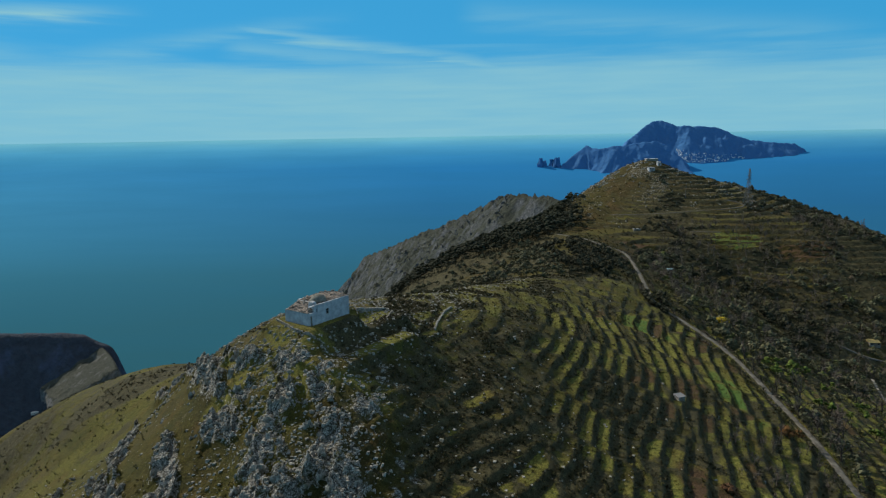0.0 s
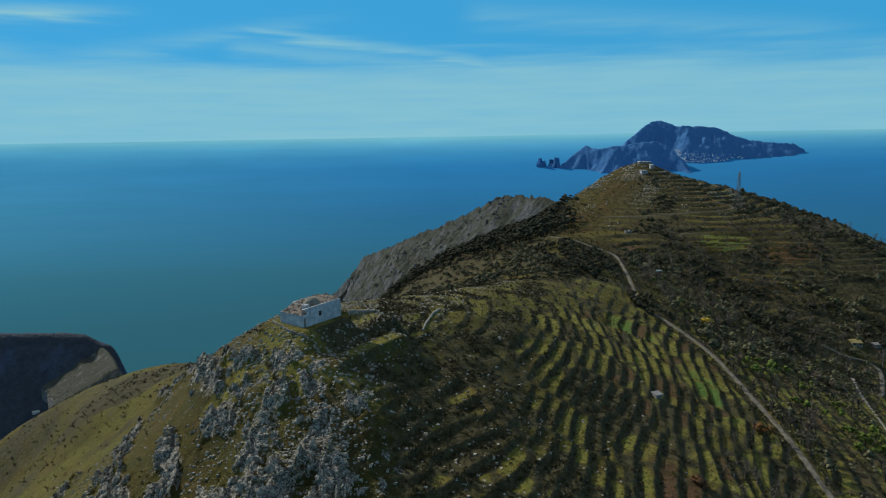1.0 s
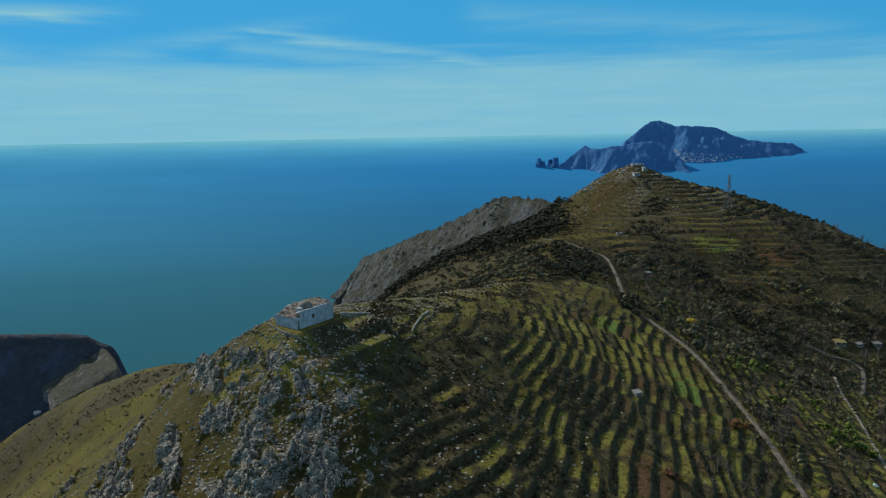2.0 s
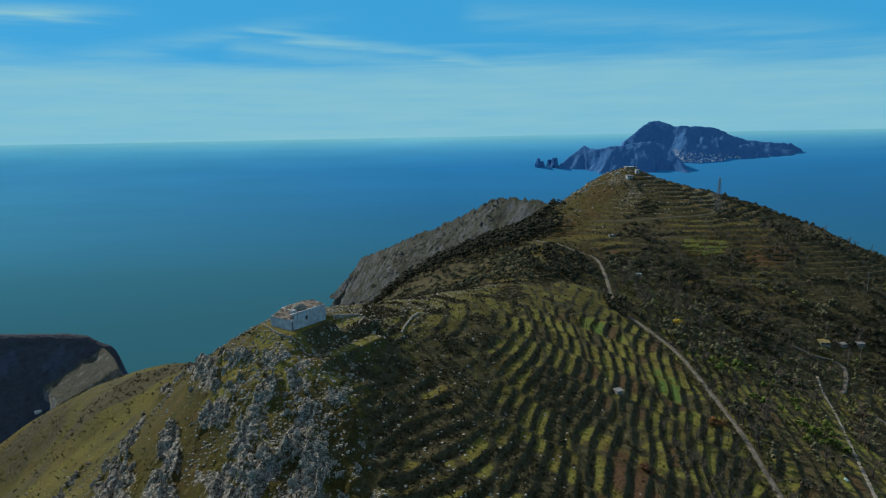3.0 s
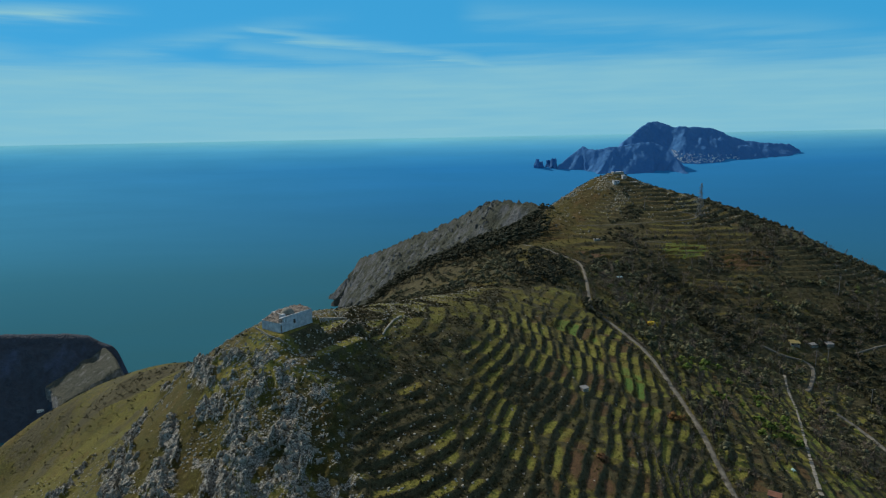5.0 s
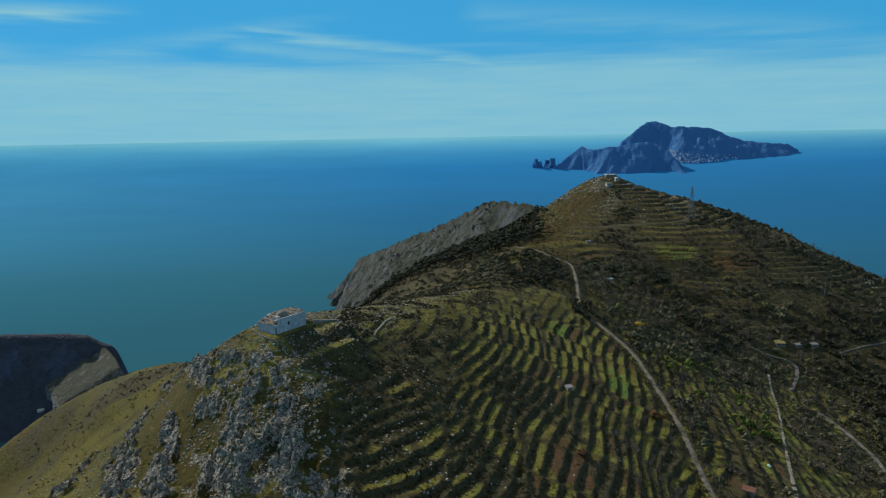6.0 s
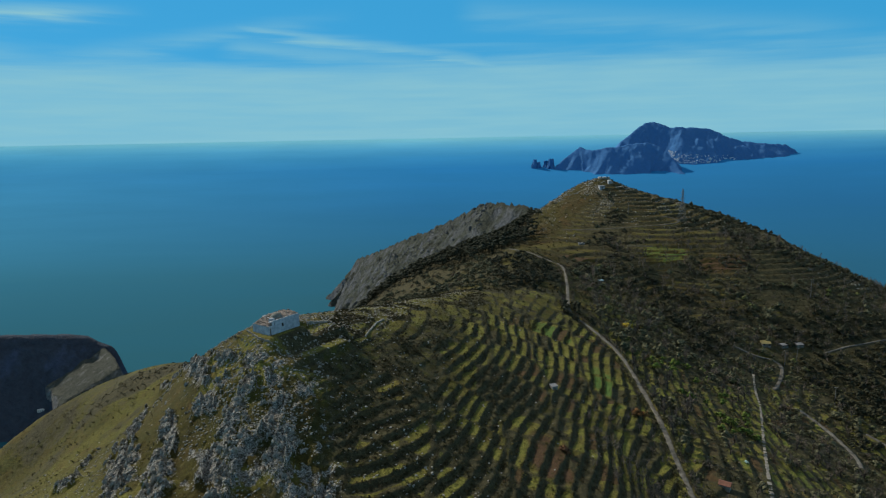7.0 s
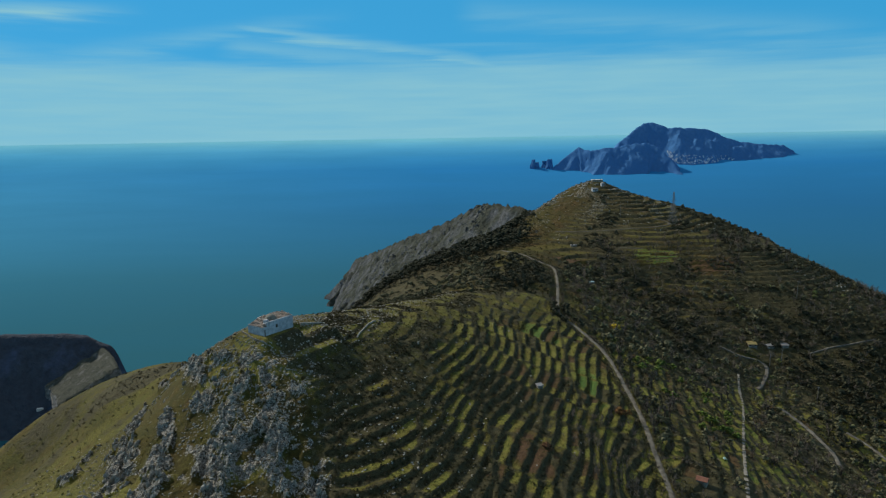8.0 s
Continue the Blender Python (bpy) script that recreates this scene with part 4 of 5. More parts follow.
box(bm, 0, V - 0.5, -1.2, ANNEX, V, EAVE), box(bm, ANNEX, V - 0.5, -1.2, U, V, H - 0.1)
bmesh.ops.remove_doubles(bm, verts=bm.verts[:], dist=0.001)
part("wall", bm, M_WALL, chapel)
bm = bmesh.new()
box(bm, U - 0.5, 0.503, -1.2, U, V - 0.503, H)
part("wall", bm, M_WALL, chapel)
bm = bmesh.new()
box(bm, ANNEX - 0.2, 0.503, -0.5, ANNEX + 0.2, V - 0.503, H - 0.16)
part("wall", bm, M_WALL, chapel)
bm = bmesh.new()
for k in range(2):
    box(bm, 0.08 + 0.21 * k, -0.05, -0.2, 0.28 + 0.21 * k, -0.004, 2.0)
part("door", bm, M_WOOD, chapel, "narrow weathered plank door at the corner")
window = new("window")
window.parent = chapel
bm = bmesh.new()
for q in ((4.4, 4.46), (5.14, 5.2), (4.78, 4.82)):
    box(bm, q[0], 0.24, 1.5, q[1], 0.3, 2.6)
for z in (1.5, 2.02, 2.54):
    box(bm, 4.4, 0.235, z, 5.2, 0.295, z + 0.06)
part("frame", bm, M_WOOD, window)
bm = bmesh.new()
box(bm, 4.34, -0.08, 1.42, 5.26, 0.3, 1.496)
part("sill", bm, M_PALE, window)
bm = bmesh.new()
box(bm, 4.46, 0.31, 1.56, 5.14, 0.33, 2.54)
part("pane", bm, M_DARK, window, "dark unlit pane")


def annex_roof(u, v):
    return EAVE + 0.05 + (H - 0.1 - EAVE) * max(0, min(1, u / ANNEX)) - 0.05 * (1 - abs(2 * v / V - 1))


def nave_roof(u, v):
    return H + 0.02 + 0.4 * (1 - abs(v - V / 2) / (V / 2))


bm = bmesh.new()
outline(bm, [(-0.15, 0.52), (ANNEX - 0.2, 0.52), (ANNEX - 0.2, V - 0.52), (-0.15, V - 0.52)], EAVE, lambda x, y: annex_roof(x, y))
rough_tiles(bm, -0.1, ANNEX - 0.25, 0.6, V - 0.9, annex_roof, 3)
rubble(bm, 0, ANNEX - 0.3, 0.7, V - 0.7, annex_roof, 160, 4)
part("roof", bm, M_TILE, chapel, "rubble-strewn red-brown roof")
bm = bmesh.new()
outline(bm, [(ANNEX + 0.21, 0.52), (U - 0.52, 0.52), (U - 0.52, V - 0.52), (ANNEX + 0.21, V - 0.52)], H - 0.5, H - 0.02)
outline(bm, [(6.6, 0.3), (U - 0.1, 0.3), (U - 0.1, V - 0.3), (6.6, V - 0.3)], H + 0.004, H + 0.03)
for half in (0, 1):
    y0, y1 = (0.3, V / 2) if not half else (V / 2, V - 0.3)
    outline(bm, [(6.6, y0), (U - 0.1, y0), (U - 0.1, y1), (6.6, y1)], H + 0.034, lambda x, y: nave_roof(x, y))
rough_tiles(bm, 6.65, U - 0.2, 0.35, V - 0.9, nave_roof, 8)
rubble(bm, 6.7, U - 0.3, 0.5, V - 0.5, nave_roof, 200, 6)
rubble(bm, ANNEX + 0.4, 6.6, 0.7, V - 0.7, lambda u, v: H - 0.02, 220, 7)
part("roof", bm, M_TILE, chapel, "worn red-brown tiled roof")
bm = bmesh.new()
bmesh.ops.create_uvsphere(bm, u_segments=24, v_segments=12, radius=1.6, matrix=Matrix.LocRotScale((4.7, 2.5, H + 0.1), None, (1, 1, 0.8)))
bmesh.ops.create_cone(bm, cap_ends=True, segments=24, radius1=1.75, radius2=1.7, depth=0.8, matrix=Matrix.Translation((4.7, 2.5, H)))
part("dome", bm, grained("grey_dome_plaster", (0.1, 0.1, 0.085), (0.26, 0.25, 0.21), 1.4), chapel, "low grey-green plastered dome", smooth_shade=True)
bm = bmesh.new()
for v in box(bm, 1.3, 0.52, EAVE, 2.7, 2.1, H + 0.5):
    if v.co.z > H:
        v.co.x, v.co.y = 2.0 + (v.co.x - 2.0) * 0.75, 1.3 + (v.co.y - 1.3) * 0.8
bmesh.ops.bevel(bm, geom=bm.edges[:], offset=0.12, segments=2, affect="EDGES")
part("turret", bm, M_WALL, chapel, "short pale corner turret")
bm = bmesh.new()
for k in range(4, int(U / 0.35)):
    for v in box(bm, k * 0.35 + 0.01, -0.03, H, k * 0.35 + 0.34, 0.28, H + 0.08):
        v.co.z += 0.03 * noise.noise(Vector((k * 1.7, 0, v.co.z)))
part("coping", bm, M_WALL, chapel)


# ---- walls about the chapel yard ----
def rubble_wall(name, line, width, height, label, mat=None, seed=1):
    """A dry wall of rough stones, course on course."""
    r = random.Random(seed)
    bm = bmesh.new()
    pts = finer(line, 0.5)
    for a, b in zip(pts, pts[1:]):
        d = b - a
        g = at_ground(a.x, a.y)
        courses = max(1, round(height / 0.28))
        for k in range(courses):
            m = pose(a.x + r.uniform(-0.05, 0.05), a.y + r.uniform(-0.05, 0.05), g + (k + 0.42) * height / courses, r.uniform(-8, 8), r.uniform(-8, 8), math.degrees(math.atan2(d.y, d.x)) + r.uniform(-10, 10))
            vs = bmesh.ops.create_cube(bm, size=1, matrix=m @ Matrix.Diagonal((d.length * r.uniform(0.85, 1.08), width * r.uniform(0.8, 1.1), height / courses * r.uniform(0.9, 1.15) + (0.25 if k == 0 else 0), 1)))["verts"]
            for v in vs:
                v.co += Vector((r.uniform(-0.04, 0.04), r.uniform(-0.04, 0.04), r.uniform(-0.03, 0.03)))
    return tagged(part(name, bm, mat or M_STONE), label, "wall")


rubble_wall("low_wall", [(-34.1, 122.6), (-31.5, 119.5), (-28.9, 116.7), (-24.7, 114.4)], 0.24, 0.34, "low pale stone wall edging the chapel terrace", M_SLAB, 2)
rubble_wall("garden_wall", [(-11.8, 138.6), (-12.2, 135.2), (-12.6, 131.9), (-12.2, 130.2)], 0.3, 0.35, "pale stone garden wall beside a small lawn", M_SLAB, 3)
rubble_wall("garden_wall", [(-19.5, 134.5), (-17.4, 137.2), (-15.2, 138.8), (-12.6, 139.2)], 0.45, 0.7, "curved rubble garden wall behind the chapel", None, 4)
rubble_wall("dry_wall", [(-2.2, 137.7), (-1.4, 144), (0.6, 152.6), (2.0, 156)], 0.45, 0.5, "old dry-stone wall running down the slope", None, 5)


# ---- huts, houses and the hilltop station ----
def gabled(name, x, y, turn, length, depth, height, pitch, wall_mat, roof_mat, label, flat=False):
    """A small building: walls, door, windows and a gabled or sloping sheet roof."""
    h = tagged(new(name), label, "house" if length > 4 else "hut")
    z = min(at_ground(x + a, y + b) for a in (-1, 1) for b in (-1, 1))
    h.matrix_world = pose(x, y, z, 0, 0, turn)
    l, d = length / 2, depth / 2
    for a in ((-l, -d, l, -d + 0.25), (-l, d - 0.25, l, d), (-l, -d + 0.253, -l + 0.25, d - 0.253), (l - 0.25, -d + 0.253, l, d - 0.253)):
        bm = bmesh.new()
        box(bm, a[0], a[1], -1.0, a[2], a[3], height)
        part("wall", bm, wall_mat, h)
    bm = bmesh.new()
    if flat:
        outline(bm, [(-l - 0.2, -d - 0.2), (l + 0.2, -d - 0.2), (l + 0.2, d + 0.2), (-l - 0.2, d + 0.2)], height + 0.004, lambda a, b: height + 0.18 + pitch * (b + d))
    else:
        for s in (-1, 1):
            ys = (-d - 0.25, 0) if s < 0 else (0, d + 0.25)
            outline(bm, [(-l - 0.25, ys[0]), (l + 0.25, ys[0]), (l + 0.25, ys[1]), (-l - 0.25, ys[1])], height + 0.004, lambda a, b: height + 0.1 + pitch * (d + 0.25 - abs(b)))
    part("roof", bm, roof_mat, h)
    bm = bmesh.new()
    box(bm, -0.45, -d - 0.03, 0, 0.45, -d - 0.004, min(2.0, height - 0.3))
    part("door", bm, M_WOOD, h)
    if length > 4:
        for q in (-l * 0.6, l * 0.6):
            w = new("window")
            w.parent = h
            bm = bmesh.new()
            box(bm, q - 0.4, -d - 0.03, 1.0, q + 0.4, -d - 0.004, 1.9)
            part("pane", bm, M_DARK, w)
            bm = bmesh.new()
            box(bm, q - 0.5, -d - 0.08, 0.92, q + 0.5, -d - 0.003, 0.99)
            part("sill", bm, M_PALE, w)
    return h


gabled("tool_shed", 58.8, 147.7, 20, 1.9, 1.7, 1.25, 0.12, M_STONE, M_GREY, "small grey shed with a pale sheet roof on a terrace", True)
gabled("field_hut", 104.7, 119.5, -35, 3.0, 2.6, 1.9, 0.4, M_STONE, M_RUST, "small stone hut with a rust-red roof among trees")
gabled("long_shed", 121.5, 385.5, 4, 4.2, 1.8, 1.1, 0.1, M_STONE, M_GREY, "long low white-roofed shed on the far terraces", True)
gabled("farm_shed", 118.6, 319, 12, 2.6, 1.7, 1.1, 0.15, M_STONE, grained("blue_sheet_roof", (0.14, 0.24, 0.27), (0.3, 0.4, 0.42), 1.5, 0.6), "small shed with a pale blue roof", True)
gabled("farmhouse", 198.2, 275.5, -10, 4.4, 3.4, 2.0, 0.18, M_SLAB, M_OCHRE, "farmhouse with an ochre-yellow roof among trees", True)
gabled("farmhouse", 208.6, 276.5, 15, 4.6, 3.0, 1.8, 0.3, M_SLAB, M_GREY, "stone farmhouse with a grey roof among trees")
gabled("farmhouse", 217.4, 277, -5, 3.4, 2.8, 1.6, 0.15, M_SLAB, M_GREY, "small stone farmhouse with a flat grey roof", True)
gabled("hilltop_house", 155.2, 464, 10, 4.6, 3.2, 2.1, 0.1, M_WALL, M_GREY, "small pale house below the far hilltop", True)
gabled("hilltop_tower", 164, 473.5, 10, 2.4, 2.2, 2.9, 0.05, M_WALL, M_PALE, "small white tower below the far hilltop", True)
gabled("hilltop_station", 162.5, 486, 0, 9.0, 4.5, 1.4, 0.0, M_STONE, M_PALE, "flat white-roofed station on the far hilltop", True)
gabled("cliff_house", -641, 922, 20, 10.0, 4.0, 3.0, 0.1, M_PALE, M_PALE, "white house on the dark cape across the bay", True)


# ---- pylon and poles ----
def bar(bm, a, b, w):
    a, b = Vector(a), Vector(b)
    m = Matrix.Translation((a + b) / 2) @ (b - a).to_track_quat("Z", "Y").to_matrix().to_4x4() @ Matrix.Diagonal((w, w, (b - a).length, 1))
    bmesh.ops.create_cube(bm, size=1, matrix=m)


def pylon(x, y, height, base):
    p = tagged(new("pylon"), "tall galvanised steel lattice pylon on the far hill", "pylon")
    p.matrix_world = pose(x, y, at_ground(x, y), 0, 0, 25)
    half = lambda z: base / 2 * (1 - 0.86 * min(1, z / (height * 0.8))) if z < height * 0.8 else base / 2 * 0.14
    corner = lambda k, z: ((1, 1, -1, -1)[k] * half(z), (1, -1, -1, 1)[k] * half(z), z)
    levels = [0, 3.6, 6.8, 9.6, 12, 14.2, 16.2, 18, 20, 22, height]
    for k in range(4):
        bm = bmesh.new()
        for a, b in zip([-0.6] + levels[1:], levels[1:]):
            bar(bm, corner(k, a), corner(k, b), 0.15)
        part("leg", bm, M_IRON, p)
        bm = bmesh.new()
        for a, b in zip(levels, levels[1:]):
            bar(bm, corner(k, a), corner((k + 1) % 4, b), 0.09)
            bar(bm, corner((k + 1) % 4, a), corner(k, b), 0.09)
            bar(bm, corner(k, b), corner((k + 1) % 4, b), 0.09)
        part("bracing", bm, M_IRON, p)
    for z, r in ((18, 3.2), (20, 2.7), (22, 2.2)):
        bm = bmesh.new()
        for s in (-1, 1):
            for e in (-1, 1):
                bar(bm, (e * half(z), 0, z), (s * r, 0, z + 0.1), 0.12)
            bar(bm, (0, 0, z + 1.2), (s * r, 0, z + 0.1), 0.1)
        part("crossarm", bm, M_IRON, p)


pylon(199.4, 405, 25.0, 5.0)


def pole(x, y, height):
    p = tagged(new("utility_pole"), "slender grey utility pole among the trees", "pole", group="utility poles")
    p.location = (x, y, at_ground(x, y))
    bm = bmesh.new()
    bmesh.ops.create_cone(bm, cap_ends=True, segments=8, radius1=0.17, radius2=0.1, depth=height + 0.5, matrix=Matrix.Translation((0, 0, height / 2 - 0.25)))
    part("shaft", bm, M_IRON, p)
    bm = bmesh.new()
    box(bm, -0.8, -0.06, height - 0.5, 0.8, 0.06, height - 0.38)
    part("crossarm", bm, M_WOOD, p)
    for q in (-0.7, 0, 0.7):
        bm = bmesh.new()
        bmesh.ops.create_cone(bm, cap_ends=True, segments=8, radius1=0.07, radius2=0.05, depth=0.2, matrix=Matrix.Translation((q, 0, height - 0.28)))
        part("insulator", bm, M_PALE, p)


for x, y, h in ((242.7, 312, 12), (208.7, 230, 9.5), (200.4, 259.8, 9), (208, 262.4, 9), (164.5, 420, 9)):
    pole(x, y, h)


# ---- rock stacks in the sea, and the town on the island ----
def stack(x, y, foot, top, radius, seed):
    bm = bmesh.new()
    bmesh.ops.create_cone(bm, cap_ends=True, segments=14, radius1=radius * 1.25, radius2=radius * 0.6, depth=top - foot + 30, matrix=Matrix.Translation((x, y, (top + foot - 30) / 2)))
    bmesh.ops.subdivide_edges(bm, edges=bm.edges[:], cuts=3, use_grid_fill=True)
    for v in bm.verts:
        k = noise.noise(Vector((v.co.x / 14, v.co.y / 14, v.co.z / 22 + seed)))
        v.co.x += (v.co.x - x) * 0.7 * k
        v.co.y += (v.co.y - y) * 0.7 * k
        v.co.z += 8 * noise.noise(Vector((v.co.x / 9 + seed, v.co.y / 9, 0)))
    tagged(part("rock_pillar", bm, M_ISLAND), "steep rock stack rising from the sea, tinted blue for haze", "rock pillar", group="rock pillars beside the island")


stack(678, 4270, 252, 306, 22, 1)
stack(706, 4275, 252, 288, 18, 2)
stack(786, 4262, 250, 308, 27, 3)
stack(757, 4280, 252, 296, 20, 4)


def town():
    r = random.Random(9)
    bm = bmesh.new()
    for _ in range(420):
        x = 1650 + 460 * r.random() ** 1.3
        y = r.uniform(4270, 4420)
        z = float(isle(np.array([x]), np.array([y]))[0][0])
        lo = float(swell(np.array([x]), np.array([y]))[0][0])
        if lo + 4 < z < lo + 62 - 0.1 * (x - 1650):
            s = r.uniform(2, 4.5)
            box(bm, x - s, y - 3, z - 6, x + s, y + 3, z + r.uniform(1.5, 3.5))
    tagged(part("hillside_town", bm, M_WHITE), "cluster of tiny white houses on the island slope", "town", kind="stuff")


town()


# ---- planting: sprigs, shrubs and trees ----
RNG = np.random.RandomState(11)


def sprigs(count, radius, size, flat=0.8, lumps=1, up=0.35):
    """Leaf triangles in a rounded, uneven clump; vertices in threes."""
    out = []
    cores = RNG.normal(0, 0.45, (lumps, 3)) * radius * (1, 1, 0.45) if lumps > 1 else np.zeros((1, 3))
    for k in range(count):
        c = cores[k % lumps]
        d = RNG.normal(0, 1, 3)
        d /= np.linalg.norm(d)
        d[2] = abs(d[2]) - 0.25
        r = radius * (0.62 if lumps > 1 else 1.0) * RNG.uniform(0.55, 1.05)
        p = c + d * r * (1, 1, flat)
        a, b = RNG.normal(0, 1, 3), RNG.normal(0, 1, 3) + (0, 0, up)
        a, b = a / np.linalg.norm(a) * size * RNG.uniform(0.6, 1.3), b / np.linalg.norm(b) * size * RNG.uniform(0.8, 1.6)
        out += [p - a * 0.5, p + a * 0.5, p + b]
    v = np.array(out)
    v[:, 2] -= v[:, 2].min() * 0.85
    return v


def cone_limb(a, b, ra, rb, sides=4):
    """A tapered limb as triangles."""
    a, b = np.array(a, float), np.array(b, float)
    d = (b - a) / np.linalg.norm(b - a)
    s = np.cross(d, (0.31, 0.87, 0.2))
    s /= np.linalg.norm(s)
    u = np.cross(d, s)
    ring = [(math.cos(2 * math.pi * k / sides), math.sin(2 * math.pi * k / sides)) for k in range(sides)]
    lo, hi = [a + ra * (c * s + e * u) for c, e in ring], [b + rb * (c * s + e * u) for c, e in ring]
    out = []
    for k in range(sides):
        j = (k + 1) % sides
        out += [lo[k], lo[j], hi[j], lo[k], hi[j], hi[k]]
    return np.array(out)


def lump(radius, seed):
    """A rough twenty-sided clump of foliage as triangles."""
    bm = bmesh.new()
    bmesh.ops.create_icosphere(bm, subdivisions=1, radius=radius)
    r = random.Random(seed)
    for v in bm.verts:
        v.co *= r.uniform(0.7, 1.25)
    v = np.array([p.co[:] for f in bm.faces for p in f.verts])
    bm.free()
    return v


def leafy_crown(height, radius, leaves=84, lumps=5, flat=0.85):
    """Foliage in rounded clumps with loose sprigs between and around them."""
    out = []
    for k in range(lumps):
        t = 2 * math.pi * k / (lumps - 1) + RNG.uniform(-0.3, 0.3)
        c = np.array((math.cos(t), math.sin(t), 0)) * radius * 0.52 if k else np.array((0, 0, radius * 0.3))
        out.append(lump(radius * RNG.uniform(0.36, 0.52), int(RNG.randint(1, 9999))) * (1, 1, flat) + c + (0, 0, RNG.uniform(-0.15, 0.2) * radius))
    s = sprigs(leaves, radius * 1.05, radius * 0.3, flat, 3)
    s[:, 2] -= s[:, 2].mean()
    v = np.concatenate(out + [s])
    v[:, 2] += height - v[:, 2].max()
    return v


def trunk_of(height, spread, limbs=4):
    out = [cone_limb((0, 0, -0.3), (0.06 * height, 0.03 * height, 0.45 * height), 0.055 * height, 0.035 * height, 6)]
    for k in range(limbs):
        t = 2 * math.pi * (k + RNG.uniform(-0.2, 0.2)) / limbs
        out.append(cone_limb((0.05 * height, 0.02 * height, 0.4 * height), (spread * math.cos(t) * 0.6, spread * math.sin(t) * 0.6, 0.78 * height), 0.03 * height, 0.01 * height, 4))
    return np.concatenate(out)


def twiggy_crown(height, spread, limbs=13):
    out = []
    for k in range(limbs):
        t, e = RNG.uniform(0, 2 * math.pi), RNG.uniform(0.35, 1.0)
        base = np.array((0, 0, height * RNG.uniform(0.3, 0.6)))
        r = spread * math.sqrt(1 - (e - 0.45) ** 2) * RNG.uniform(0.5, 1.0)
        tip = np.array((r * math.cos(t), r * math.sin(t), height * e))
        out.append(cone_limb(base, tip, 0.045, 0.015, 3))
        for _ in range(6):
            q = base + (tip - base) * RNG.uniform(0.45, 0.95)
            g = q + RNG.normal(0, 0.26, 3) * height * 0.3 + (0, 0, 0.25)
            out.append(np.array([q, q + (0.16, 0.1, 0), g]))
    return np.concatenate(out)


def umbrella_pine(height, radius):
    return leafy_crown(height, radius, 22, 3, 0.7)


def scatter(name, shapes, places, scales, mat, label, category, sink=0.1, kind="stuff", parent=None, swing=math.pi):
    """One joined mesh: a shape at every place, turned and scaled."""
    cos, tall = [], RNG.uniform(0.8, 1.2, len(places))
    turn, which = RNG.uniform(-swing, swing, len(places)), RNG.randint(0, len(shapes), len(places))
    for s, shape in enumerate(shapes):
        i = np.where(which == s)[0]
        if not len(i):
            continue
        c, d = np.cos(turn[i])[:, None], np.sin(turn[i])[:, None]
        x, y, z = shape[:, 0][None], shape[:, 1][None], shape[:, 2][None]
        k = scales[i][:, None]
        p = np.stack([(x * c - y * d) * k, (x * d + y * c) * k, (z * tall[i][:, None] - sink) * k], 2) + places[i][:, None]
        cos.append(p.reshape(-1, 3))
    v = np.concatenate(cos)
    me = bpy.data.meshes.new(name)
    n = len(v) // 3
    me.vertices.add(len(v))
    me.vertices.foreach_set("co", v.ravel())
    me.loops.add(len(v))
    me.loops.foreach_set("vertex_index", np.arange(len(v)))
    me.polygons.add(n)
    me.polygons.foreach_set("loop_start", np.arange(n) * 3)
    me.update(calc_edges=True)
    me.materials.append(mat)
    ob = new(name, me)
    ob.parent = parent
    return tagged(ob, label, category if parent is None else "", kind=kind)


def triangles(name, v, mat, parent=None, label=""):
    """A mesh object from vertices in threes."""
    me = bpy.data.meshes.new(name)
    me.from_pydata([tuple(p) for p in v], [], [(3 * k, 3 * k + 1, 3 * k + 2) for k in range(len(v) // 3)])
    me.materials.append(mat)
    ob = new(name, me)
    ob.parent = parent
    return tagged(ob, label)


def spread(count, x0, x1, y0, y1, chance):
    """Random places in a stretch of the plan, kept by chance(x, y, height and cover), clear of lane and chapel."""
    x, y = RNG.uniform(x0, x1, count), RNG.uniform(y0, y1, count)
    h, *cover = land(x, y)
    u, v = paddock(x, y)
    clear = (along(ROAD, x, y)[0] > 1.2) & (along(STAIR, x, y)[0] > 2.0)
    for b in BYWAYS:
        clear &= along(b, x, y)[0] > 2.8
    for hx, hy in ((58.8, 147.7), (104.7, 119.5), (121.5, 385.5), (118.6, 319), (198, 273), (208, 273), (217, 274), (155, 463), (164, 473), (162, 486), (120, 137)):
        clear &= np.hypot(x - hx, y - hy + 2) > 5.0
    clear &= ~((u > -2) & (u < 13.5) & (v > -2.5) & (v < 9.5))
    keep = (RNG.rand(count) < chance(x, y, h, cover)) & clear & (h > 5)
    return np.stack([x, y, h], 1)[keep]


SHRUBS = [sprigs(12, 0.55, 0.44, 0.75), sprigs(14, 0.65, 0.42, 0.6, 2), sprigs(11, 0.45, 0.44, 0.9), sprigs(15, 0.75, 0.42, 0.55, 3)]
TUFTS = [sprigs(9, 0.25, 0.24, 0.7, up=1.2), sprigs(11, 0.3, 0.22, 0.6, up=1.0)]

# scrub along the terrace walls and over the slopes
p = spread(80000, -14, 122, 62, 250, lambda x, y, h, c: np.clip(1.05 * c[3] - 0.34, 0.012, 0.42) * (1 - c[0]) * (1 - 0.62 * smooth(22, 50, x)))
scatter("terrace_scrub", SHRUBS, p, RNG.uniform(0.35, 0.9, len(p)), M_SCRUB, "dark low maquis scrub along the terrace walls", "scrub")
p = spread(29000, 30, 330, 245, 500, lambda x, y, h, c: np.clip(1.2 * c[3] - 0.3, 0.1 + 0.06 * smooth(395, 420, y), 0.6))
